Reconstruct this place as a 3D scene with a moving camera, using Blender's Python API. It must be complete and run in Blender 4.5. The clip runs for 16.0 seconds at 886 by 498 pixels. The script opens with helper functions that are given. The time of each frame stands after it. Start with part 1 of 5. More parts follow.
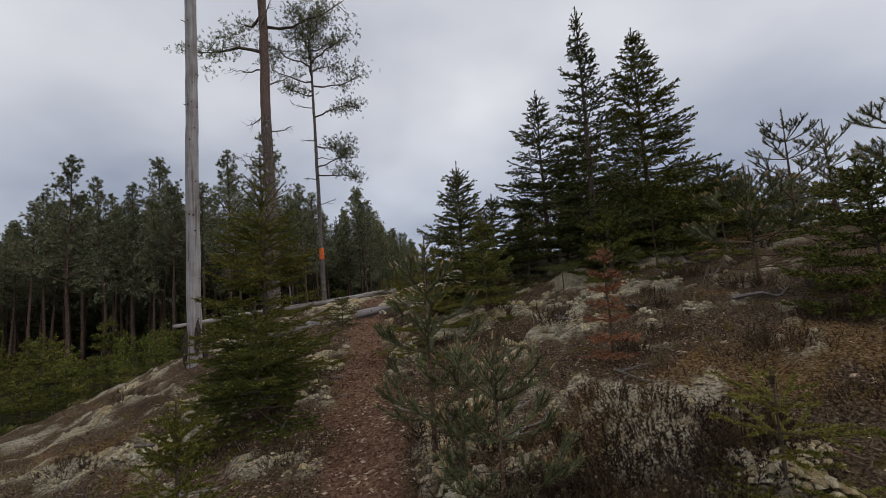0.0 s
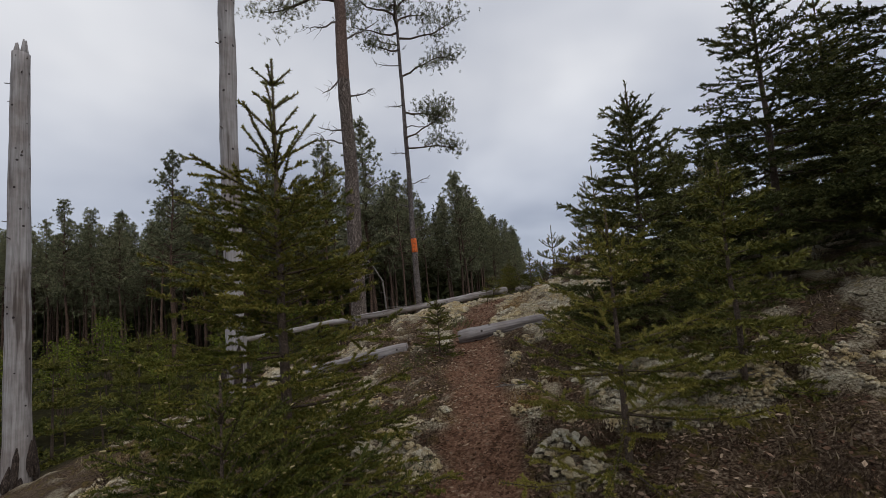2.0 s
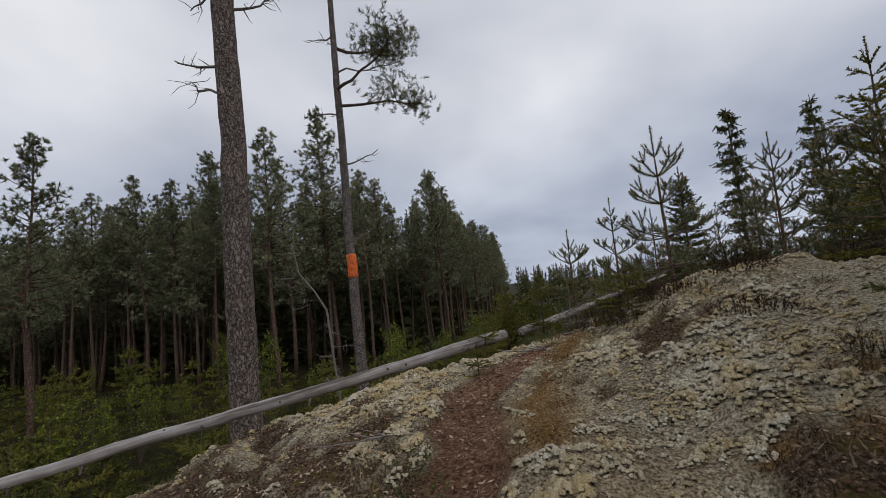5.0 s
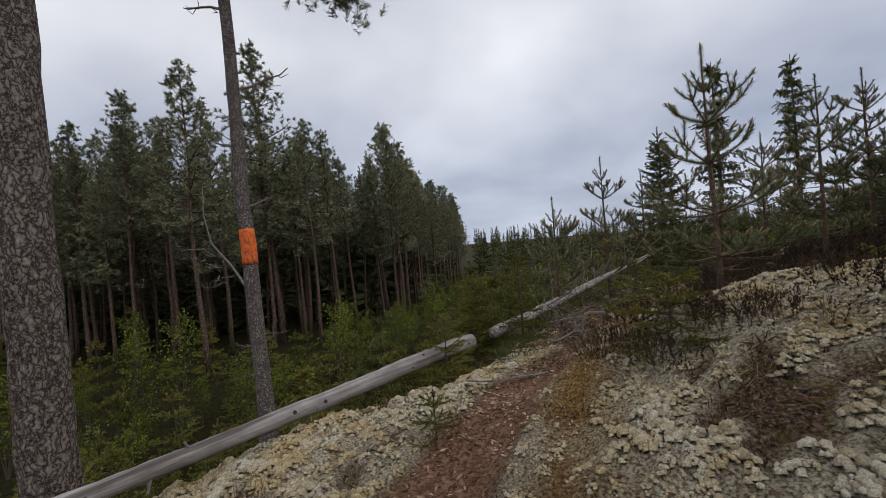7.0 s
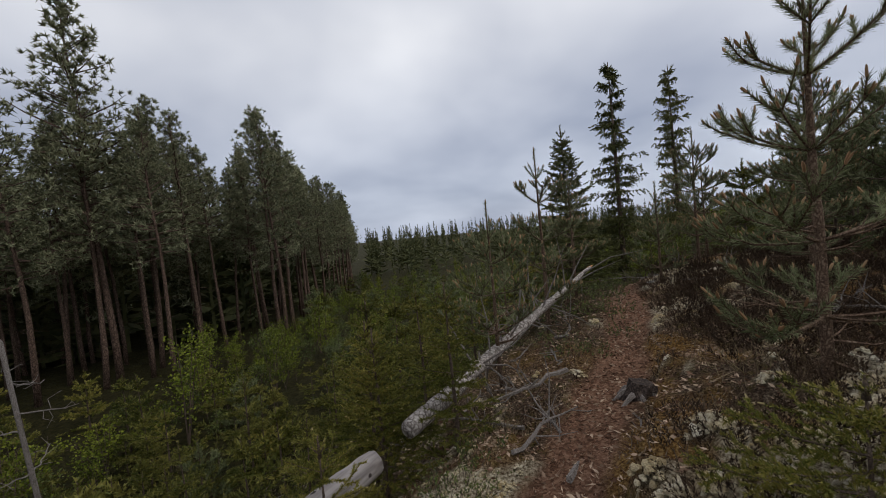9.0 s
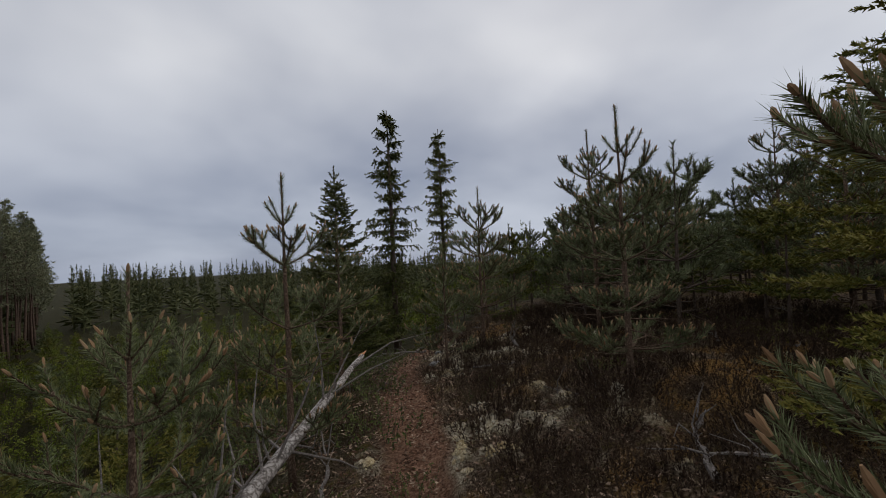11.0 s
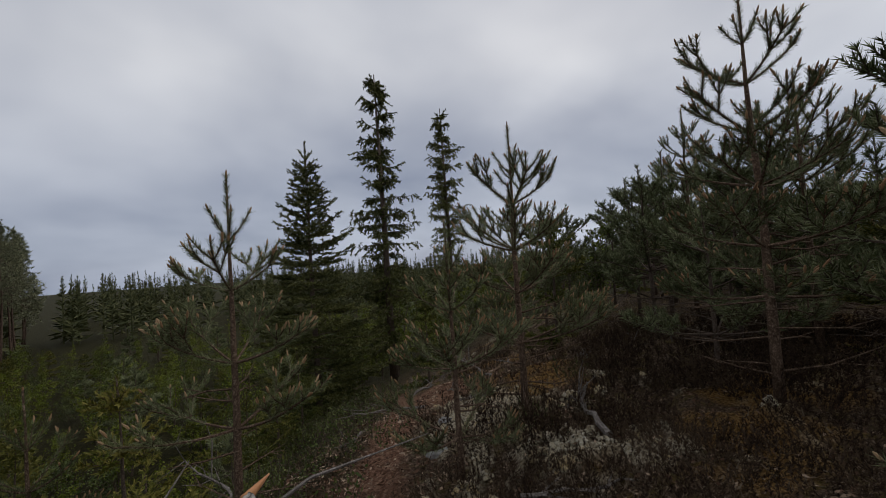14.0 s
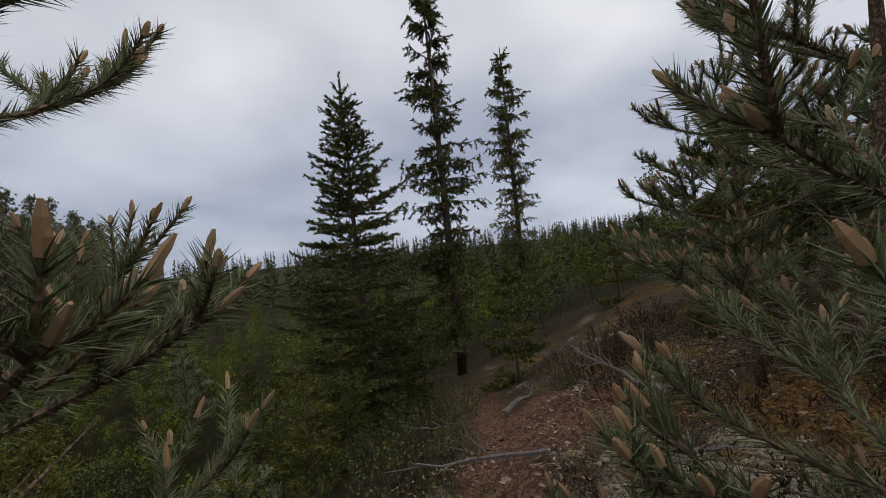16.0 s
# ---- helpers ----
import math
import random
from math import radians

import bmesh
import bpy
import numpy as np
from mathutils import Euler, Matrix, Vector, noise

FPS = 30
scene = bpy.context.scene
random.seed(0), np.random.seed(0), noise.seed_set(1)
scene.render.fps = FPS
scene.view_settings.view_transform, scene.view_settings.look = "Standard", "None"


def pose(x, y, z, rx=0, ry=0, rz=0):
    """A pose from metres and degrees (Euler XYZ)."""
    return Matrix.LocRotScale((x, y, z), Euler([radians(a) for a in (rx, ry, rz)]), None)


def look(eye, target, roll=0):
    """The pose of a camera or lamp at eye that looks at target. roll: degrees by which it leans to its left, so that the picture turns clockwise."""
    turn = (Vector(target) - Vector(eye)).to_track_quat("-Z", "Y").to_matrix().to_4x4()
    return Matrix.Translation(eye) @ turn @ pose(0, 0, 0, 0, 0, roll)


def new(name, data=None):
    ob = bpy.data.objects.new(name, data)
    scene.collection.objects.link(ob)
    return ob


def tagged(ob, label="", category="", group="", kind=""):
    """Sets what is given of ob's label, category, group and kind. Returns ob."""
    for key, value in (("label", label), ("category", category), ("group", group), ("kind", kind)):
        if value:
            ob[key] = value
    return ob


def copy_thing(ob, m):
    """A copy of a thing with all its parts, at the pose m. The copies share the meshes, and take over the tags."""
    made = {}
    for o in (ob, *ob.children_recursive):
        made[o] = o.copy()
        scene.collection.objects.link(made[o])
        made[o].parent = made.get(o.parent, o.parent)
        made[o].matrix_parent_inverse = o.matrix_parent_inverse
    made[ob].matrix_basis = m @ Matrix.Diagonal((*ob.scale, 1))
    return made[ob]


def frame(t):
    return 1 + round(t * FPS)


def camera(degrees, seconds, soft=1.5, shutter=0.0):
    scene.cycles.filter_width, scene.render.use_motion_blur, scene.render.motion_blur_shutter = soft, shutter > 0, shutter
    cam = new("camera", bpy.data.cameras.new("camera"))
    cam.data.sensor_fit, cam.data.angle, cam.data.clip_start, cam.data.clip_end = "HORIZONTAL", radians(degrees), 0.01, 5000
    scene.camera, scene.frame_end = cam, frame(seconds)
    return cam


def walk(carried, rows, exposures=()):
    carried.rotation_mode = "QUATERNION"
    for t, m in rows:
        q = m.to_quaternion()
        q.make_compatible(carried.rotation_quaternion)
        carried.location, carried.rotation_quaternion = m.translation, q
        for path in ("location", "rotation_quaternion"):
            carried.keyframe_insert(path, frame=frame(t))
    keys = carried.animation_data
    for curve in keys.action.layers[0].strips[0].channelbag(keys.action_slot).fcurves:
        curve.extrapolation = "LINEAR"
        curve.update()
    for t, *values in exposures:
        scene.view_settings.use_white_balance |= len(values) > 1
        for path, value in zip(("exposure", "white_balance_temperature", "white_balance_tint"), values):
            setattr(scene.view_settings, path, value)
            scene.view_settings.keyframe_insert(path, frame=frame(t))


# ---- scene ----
cam = camera(92.8, 16.0, soft=0.8)
METRES, EYE, TILT, LEAN, TURN = 18.0, 1.55, 0.0, 0.0, 0.0
ROWS = [
    (0.0, 0.0, 0.0, 0.0, 0.38, 5.47, 4.01),
    (0.5, -0.0069, 0.0419, 0.0014, 2.22, 5.34, 3.75),
    (1.0, -0.0158, 0.0833, 0.0044, 4.99, 5.2, 3.6),
    (1.5, -0.0247, 0.1206, 0.0121, 9.9, 3.91, 2.94),
    (2.0, -0.0338, 0.1561, 0.0182, 13.71, 4.73, 4.12),
    (2.5, -0.0379, 0.1939, 0.0214, 16.47, 4.66, 4.58),
    (3.0, -0.0442, 0.2274, 0.0275, 14.4, 4.55, 4.57),
    (3.5, -0.052, 0.2648, 0.0311, 13.51, 4.93, 5.01),
    (4.0, -0.0573, 0.3011, 0.0367, 11.64, 4.96, 5.09),
    (4.5, -0.0629, 0.3395, 0.0413, 11.37, 5.89, 5.47),
    (7.0, -0.0777, 0.4761, 0.0633, 5.09, -0.45, 4.8),
    (7.5, -0.0816, 0.5035, 0.0646, 2.66, -1.87, 6.75),
    (8.0, -0.0849, 0.5325, 0.0697, 1.14, -2.5, 6.07),
    (8.5, -0.0844, 0.5615, 0.0738, -3.51, -2.15, 5.78),
    (9.0, -0.0815, 0.5913, 0.0784, -9.64, -2.0, 5.52),
    (9.5, -0.072, 0.622, 0.0784, -18.41, -1.84, 4.95),
    (10.0, -0.0584, 0.6507, 0.0813, -27.0, -1.13, 3.63),
    (12.5, 0.0272, 0.7457, 0.1004, -47.58, 4.81, 4.07),
    (13.0, 0.0443, 0.7648, 0.0973, -45.33, 5.33, 5.29),
    (13.5, 0.0581, 0.7855, 0.093, -40.55, 3.16, 5.06),
    (14.0, 0.0715, 0.8109, 0.0903, -38.99, 2.26, 4.12),
    (14.5, 0.0826, 0.8396, 0.0874, -35.13, 2.1, 4.37),
    (15.0, 0.0969, 0.8668, 0.0846, -34.15, 1.54, 3.97),
    (15.5, 0.1104, 0.8936, 0.0816, -32.81, 1.05, 5.61),
    (16.0, 0.1251, 0.9179, 0.075, -31.72, 0.0, 6.16),
]
walk(cam, [(t, pose(0, 0, EYE, TILT, LEAN, TURN) @ pose(METRES * x, METRES * y, METRES * z, 90 + pitch, roll, yaw)) for t, x, y, z, yaw, pitch, roll in ROWS],
     exposures=[(0.0, 0.0), (2.5, 0.0), (4.5, 0.02), (7.0, 0.22), (8.0, 0.25), (9.0, 0.15), (10.0, -0.05), (12.5, -0.22), (13.5, -0.22), (14.5, -0.18), (15.5, -0.08), (16.0, 0.02)])
SKY_STRENGTH = 1.0

# ---- light: one overcast sky, one wide weak sun behind the clouds ----
world = bpy.data.worlds.new("overcast_sky")
scene.world = world
world.use_nodes = True
wn, wl = world.node_tree.nodes, world.node_tree.links
wn.clear()
w_out = wn.new("ShaderNodeOutputWorld")
w_bg = wn.new("ShaderNodeBackground")
w_co = wn.new("ShaderNodeTexCoord")
w_sky = wn.new("ShaderNodeTexSky")
w_sky.sky_type = 'NISHITA'
w_sky.sun_disc = False
w_sky.sun_elevation = radians(42)
w_sky.sun_rotation = radians(60)
w_skyl = wn.new("ShaderNodeVectorMath")
w_skyl.operation = 'SCALE'
w_skyl.inputs['Scale'].default_value = 0.10
wl.new(w_sky.outputs[0], w_skyl.inputs[0])
# cloud sheet: direction flattened towards the horizon so clouds shrink with distance
w_sep = wn.new("ShaderNodeSeparateXYZ")
wl.new(w_co.outputs['Generated'], w_sep.inputs[0])
w_up = wn.new("ShaderNodeMath"); w_up.operation = 'ADD'; w_up.inputs[1].default_value = 0.35
w_abs = wn.new("ShaderNodeMath"); w_abs.operation = 'ABSOLUTE'
wl.new(w_sep.outputs[2], w_abs.inputs[0]); wl.new(w_abs.outputs[0], w_up.inputs[0])
w_dx = wn.new("ShaderNodeMath"); w_dx.operation = 'DIVIDE'
w_dy = wn.new("ShaderNodeMath"); w_dy.operation = 'DIVIDE'
wl.new(w_sep.outputs[0], w_dx.inputs[0]); wl.new(w_up.outputs[0], w_dx.inputs[1])
wl.new(w_sep.outputs[1], w_dy.inputs[0]); wl.new(w_up.outputs[0], w_dy.inputs[1])
w_com = wn.new("ShaderNodeCombineXYZ")
wl.new(w_dx.outputs[0], w_com.inputs[0]); wl.new(w_dy.outputs[0], w_com.inputs[1])
w_n = wn.new("ShaderNodeTexNoise")
w_n.inputs['Scale'].default_value = 1.1
w_n.inputs['Detail'].default_value = 4.0
w_n.inputs['Roughness'].default_value = 0.45
w_n.inputs['Distortion'].default_value = 0.15
wl.new(w_com.outputs[0], w_n.inputs['Vector'])
w_r = wn.new("ShaderNodeValToRGB")
w_r.color_ramp.elements[0].position = 0.30
w_r.color_ramp.elements[0].color = (0.36, 0.39, 0.475, 1)
w_r.color_ramp.elements[1].position = 0.72
w_r.color_ramp.elements[1].color = (0.90, 0.905, 0.93, 1)
wl.new(w_n.outputs[0], w_r.inputs[0])
# the cloud sheet thickens towards the horizon
w_h = wn.new("ShaderNodeMapRange")
w_h.inputs['From Min'].default_value = 0.0
w_h.inputs['From Max'].default_value = 0.5
w_h.inputs['To Min'].default_value = 0.0
w_h.inputs['To Max'].default_value = 1.0
wl.new(w_sep.outputs[2], w_h.inputs['Value'])
w_hr = wn.new("ShaderNodeValToRGB")
w_hr.color_ramp.elements[0].position = 0.0
w_hr.color_ramp.elements[0].color = (0.60, 0.66, 0.78, 1)
w_hr.color_ramp.elements[1].position = 0.85
w_hr.color_ramp.elements[1].color = (1.0, 1.0, 1.0, 1)
wl.new(w_h.outputs[0], w_hr.inputs[0])
w_mul = wn.new("ShaderNodeMix"); w_mul.data_type = 'RGBA'; w_mul.blend_type = 'MULTIPLY'
w_mul.inputs[0].default_value = 1.0
wl.new(w_r.outputs[0], w_mul.inputs[6]); wl.new(w_hr.outputs[0], w_mul.inputs[7])
w_mix = wn.new("ShaderNodeMix"); w_mix.data_type = 'RGBA'
w_mix.inputs[0].default_value = 0.93
wl.new(w_skyl.outputs[0], w_mix.inputs[6]); wl.new(w_mul.outputs[2], w_mix.inputs[7])
wl.new(w_mix.outputs[2], w_bg.inputs[0])
w_bg.inputs[1].default_value = SKY_STRENGTH
wl.new(w_bg.outputs[0], w_out.inputs[0])

sun = new("sun", bpy.data.lights.new("sun", 'SUN'))
sun.data.energy = 0.6
sun.data.angle = radians(35)
sun.data.color = (1.0, 0.96, 0.9)
sun.matrix_world = look((8, -6, 12), (0, 0, 0))


# ---- materials ----
def material(name, rough=0.9, spec=0.25):
    m = bpy.data.materials.new(name)
    m.use_nodes = True
    nt = m.node_tree
    b = nt.nodes["Principled BSDF"]
    b.inputs['Roughness'].default_value = rough
    b.inputs['Specular IOR Level'].default_value = spec
    return m, nt.nodes, nt.links, b


def ramp(nodes, stops):
    r = nodes.new("ShaderNodeValToRGB")
    e = r.color_ramp.elements
    while len(e) < len(stops):
        e.new(0.5)
    for k, (pos, col) in enumerate(stops):
        e[k].position = pos
        e[k].color = (*col, 1)
    return r


def noise_node(nodes, links, scale, detail=4, rough=0.55, stretch=None, space='Object'):
    co = nodes.new("ShaderNodeTexCoord")
    n = nodes.new("ShaderNodeTexNoise")
    n.inputs['Scale'].default_value = scale
    n.inputs['Detail'].default_value = detail
    n.inputs['Roughness'].default_value = rough
    if stretch:
        mp = nodes.new("ShaderNodeMapping")
        mp.inputs['Scale'].default_value = stretch
        links.new(co.outputs[space], mp.inputs[0])
        links.new(mp.outputs[0], n.inputs['Vector'])
    else:
        links.new(co.outputs[space], n.inputs['Vector'])
    return n


def mix(nodes, links, fac, a, b, blend='MIX'):
    m = nodes.new("ShaderNodeMix")
    m.data_type = 'RGBA'
    m.blend_type = blend
    for src, slot in ((fac, 0), (a, 6), (b, 7)):
        if isinstance(src, (int, float)):
            m.inputs[slot].default_value = src
        elif isinstance(src, tuple):
            m.inputs[slot].default_value = (*src, 1)
        else:
            links.new(src, m.inputs[slot])
    return m.outputs[2]


def bump(nodes, links, b, height, strength, distance):
    bp = nodes.new("ShaderNodeBump")
    bp.inputs['Strength'].default_value = strength
    bp.inputs['Distance'].default_value = distance
    links.new(height, bp.inputs['Height'])
    links.new(bp.outputs[0], b.inputs['Normal'])


def leaf_material(name, dark, mid, light, rough=0.6):
    """Needles or leaves: tint varies needle by needle, clump by clump and tree by tree."""
    m, n, l, b = material(name, rough, 0.12)
    g = n.new("ShaderNodeNewGeometry")
    o = n.new("ShaderNodeObjectInfo")
    big = noise_node(n, l, 2.2, 2)
    s = n.new("ShaderNodeMath"); s.operation = 'MULTIPLY_ADD'
    l.new(g.outputs['Random Per Island'], s.inputs[0]); s.inputs[1].default_value = 0.45
    l.new(big.outputs[0], s.inputs[2])
    s2 = n.new("ShaderNodeMath"); s2.operation = 'MULTIPLY_ADD'
    l.new(o.outputs['Random'], s2.inputs[0]); s2.inputs[1].default_value = 0.25
    l.new(s.outputs[0], s2.inputs[2])
    r = ramp(n, [(0.40, dark), (0.78, mid), (1.0, light)])
    l.new(s2.outputs[0], r.inputs[0])
    l.new(r.outputs[0], b.inputs['Base Color'])
    return m


SPRUCE = leaf_material("spruce_needles", (0.026, 0.037, 0.008), (0.078, 0.088, 0.018), (0.19, 0.175, 0.042))
SPRUCE_DARK = leaf_material("dark_spruce_needles", (0.030, 0.037, 0.012), (0.080, 0.088, 0.027), (0.175, 0.17, 0.060))
YELLOW_SPRUCE = leaf_material("yellowish_spruce_needles", (0.046, 0.056, 0.010), (0.115, 0.122, 0.022), (0.25, 0.215, 0.050))
PINE = leaf_material("pine_needles", (0.036, 0.046, 0.018), (0.100, 0.118, 0.048), (0.25, 0.27, 0.14))
OLD_PINE = leaf_material("forest_pine_needles", (0.058, 0.064, 0.033), (0.150, 0.158, 0.085), (0.30, 0.30, 0.175))
FAR_WOODS = leaf_material("far_conifer_needles", (0.034, 0.042, 0.017), (0.070, 0.078, 0.030), (0.12, 0.12, 0.05))
BIRCH = leaf_material("young_birch_leaves", (0.036, 0.052, 0.006), (0.090, 0.116, 0.012), (0.19, 0.215, 0.026))
BROWN = leaf_material("dead_brown_needles", (0.13, 0.055, 0.03), (0.25, 0.105, 0.055), (0.36, 0.18, 0.10), 0.8)
HEATHER = leaf_material("heather_sprigs", (0.016, 0.009, 0.006), (0.040, 0.024, 0.015), (0.105, 0.070, 0.043), 0.85)
SHRUB = leaf_material("lingonberry_leaves", (0.035, 0.055, 0.015), (0.075, 0.100, 0.025), (0.14, 0.16, 0.045), 0.45)
GRASS = leaf_material("dry_grass", (0.10, 0.075, 0.04), (0.22, 0.17, 0.095), (0.36, 0.29, 0.17), 0.85)
LITTER = leaf_material("needle_and_bark_litter", (0.050, 0.026, 0.016), (0.165, 0.092, 0.058), (0.50, 0.37, 0.26), 0.9)
SPRIG = leaf_material("dry_heath_sprigs", (0.024, 0.014, 0.008), (0.070, 0.046, 0.029), (0.24, 0.185, 0.125), 0.9)
BUD = leaf_material("pale_spruce_buds", (0.14, 0.11, 0.04), (0.26, 0.21, 0.09), (0.42, 0.34, 0.18), 0.7)
CANDLE = leaf_material("pine_shoot_candles", (0.20, 0.115, 0.060), (0.32, 0.19, 0.10), (0.42, 0.28, 0.16), 0.7)


def lichen_material():
    m, n, l, b = material("reindeer_lichen", 0.95, 0.1)
    g = n.new("ShaderNodeNewGeometry")
    fine = noise_node(n, l, 140, 4, 0.7)
    big = noise_node(n, l, 3.0, 3)
    r = ramp(n, [(0.0, (0.50, 0.43, 0.30)), (0.5, (0.74, 0.67, 0.51)), (1.0, (0.88, 0.84, 0.71))])
    l.new(g.outputs['Random Per Island'], r.inputs[0])
    dk = ramp(n, [(0.36, (0.42, 0.37, 0.29)), (0.56, (1, 1, 1))])
    l.new(fine.outputs[0], dk.inputs[0])
    c = mix(n, l, 0.8, r.outputs[0], dk.outputs[0], 'MULTIPLY')
    tint = ramp(n, [(0.38, (1, 1, 1)), (0.62, (0.92, 0.80, 0.58))])
    l.new(big.outputs[0], tint.inputs[0])
    c = mix(n, l, 1.0, c, tint.outputs[0], 'MULTIPLY')
    l.new(c, b.inputs['Base Color'])
    bump(n, l, b, fine.outputs[0], 0.9, 0.02)
    return m


def bark_material(name, deep, base, pale, plate=30, stretch=(1, 1, 0.35), strength=0.9, spots=None):
    m, n, l, b = material(name, 0.92, 0.15)
    co = n.new("ShaderNodeTexCoord")
    mp = n.new("ShaderNodeMapping")
    mp.inputs['Scale'].default_value = stretch
    l.new(co.outputs['Object'], mp.inputs[0])
    v = n.new("ShaderNodeTexVoronoi")
    v.feature = 'DISTANCE_TO_EDGE'
    v.inputs['Scale'].default_value = plate * 1.6
    warp = noise_node(n, l, 12, 3)
    wadd = n.new("ShaderNodeMix"); wadd.data_type = 'VECTOR'
    wadd.inputs[0].default_value = 0.13
    l.new(mp.outputs[0], wadd.inputs[4]); l.new(warp.outputs[1], wadd.inputs[5])
    l.new(wadd.outputs[1], v.inputs['Vector'])
    fine = noise_node(n, l, 60, 5, 0.65, stretch)
    r = ramp(n, [(0.0, deep), (0.14, base), (0.5, pale)])
    l.new(v.outputs['Distance'], r.inputs[0])
    fr = ramp(n, [(0.3, (0.55, 0.52, 0.5)), (0.7, (1.15, 1.12, 1.1))])
    l.new(fine.outputs[0], fr.inputs[0])
    c = mix(n, l, 1.0, r.outputs[0], fr.outputs[0], 'MULTIPLY')
    if spots:
        sp = noise_node(n, l, 9, 4, 0.7)
        sr = ramp(n, [(0.55, (0, 0, 0)), (0.66, (1, 1, 1))])
        l.new(sp.outputs[0], sr.inputs[0])
        c = mix(n, l, sr.outputs[0], c, spots)
    l.new(c, b.inputs['Base Color'])
    h = n.new("ShaderNodeMath"); h.operation = 'ADD'
    l.new(r.outputs[0], h.inputs[0]); l.new(fine.outputs[0], h.inputs[1])
    bump(n, l, b, h.outputs[0], strength, 0.015)
    return m


PINE_BARK = bark_material("pine_bark", (0.030, 0.022, 0.018), (0.20, 0.165, 0.145), (0.40, 0.35, 0.32), 17, (1, 1, 0.42), 1.0)
UPPER_BARK = bark_material("upper_pine_bark", (0.10, 0.068, 0.055), (0.21, 0.15, 0.125), (0.33, 0.25, 0.215), 18, (1, 1, 0.5), 0.6)
FOREST_BARK = bark_material("forest_pine_bark", (0.05, 0.034, 0.025), (0.15, 0.10, 0.075), (0.27, 0.19, 0.145), 10, (1, 1, 0.4), 0.7)
ORANGE_BARK = bark_material("flaky_pine_bark", (0.055, 0.046, 0.043), (0.22, 0.19, 0.178), (0.52, 0.485, 0.46), 34, (1, 1, 0.55), 1.0, (0.10, 0.085, 0.08))
BIRCH_BARK = bark_material("dead_birch_bark", (0.14, 0.12, 0.105), (0.46, 0.43, 0.40), (0.68, 0.655, 0.62), 14, (1, 1, 1), 0.5, (0.09, 0.075, 0.065))
PINE_LIMB = bark_material("young_pine_bark", (0.07, 0.045, 0.03), (0.17, 0.115, 0.08), (0.33, 0.26, 0.19), 40, (1, 1, 0.5), 0.4)
TWIG = bark_material("twig_bark", (0.06, 0.045, 0.035), (0.15, 0.115, 0.09), (0.24, 0.19, 0.155), 60, (1, 1, 0.5), 0.4)
DEAD_TWIG = bark_material("dead_grey_twig", (0.13, 0.115, 0.10), (0.26, 0.235, 0.215), (0.38, 0.35, 0.33), 60, (1, 1, 0.4), 0.4)


def dead_wood_material(name, dark, base, pale):
    """Barkless weathered wood with long drying cracks and small knots."""
    m, n, l, b = material(name, 0.8, 0.25)
    grain = noise_node(n, l, 40, 5, 0.6, (1, 1, 0.04))
    crack = noise_node(n, l, 9, 3, 0.5, (1, 1, 0.06))
    patch = noise_node(n, l, 2.5, 4, 0.6)
    r = ramp(n, [(0.28, dark), (0.5, base), (0.75, pale)])
    l.new(grain.outputs[0], r.inputs[0])
    cr = ramp(n, [(0.36, (0.45, 0.42, 0.40)), (0.42, (1, 1, 1))])
    l.new(crack.outputs[0], cr.inputs[0])
    c = mix(n, l, 1.0, r.outputs[0], cr.outputs[0], 'MULTIPLY')
    pr = ramp(n, [(0.35, (0.72, 0.66, 0.62)), (0.6, (1.05, 1.04, 1.03))])
    l.new(patch.outputs[0], pr.inputs[0])
    c = mix(n, l, 1.0, c, pr.outputs[0], 'MULTIPLY')
    co = n.new("ShaderNodeTexCoord")
    v = n.new("ShaderNodeTexVoronoi"); v.inputs['Scale'].default_value = 7
    l.new(co.outputs['Object'], v.inputs['Vector'])
    kr = ramp(n, [(0.10, (0.16, 0.14, 0.13)), (0.13, (1, 1, 1))])
    l.new(v.outputs['Distance'], kr.inputs[0])
    c = mix(n, l, 1.0, c, kr.outputs[0], 'MULTIPLY')
    l.new(c, b.inputs['Base Color'])
    bump(n, l, b, r.outputs[0], 0.5, 0.006)
    return m


SILVER = dead_wood_material("silver_dead_wood", (0.20, 0.185, 0.18), (0.36, 0.34, 0.335), (0.50, 0.475, 0.465))
GREY_LOG = dead_wood_material("grey_fallen_log", (0.17, 0.155, 0.15), (0.33, 0.308, 0.302), (0.48, 0.455, 0.45))
CHAR = bark_material("loose_dark_bark", (0.03, 0.025, 0.022), (0.085, 0.065, 0.055), (0.17, 0.135, 0.115), 22, (1, 1, 0.3), 1.0)


def paint_material():
    m, n, l, b = material("orange_marking_paint", 0.7, 0.3)
    f = noise_node(n, l, 45, 4, 0.65, (1, 1, 0.5))
    r = ramp(n, [(0.36, (0.16, 0.09, 0.07)), (0.47, (0.78, 0.145, 0.025)), (0.75, (0.92, 0.23, 0.05))])
    l.new(f.outputs[0], r.inputs[0])
    l.new(r.outputs[0], b.inputs['Base Color'])
    bump(n, l, b, f.outputs[0], 1.0, 0.015)
    return m


PAINT = paint_material()


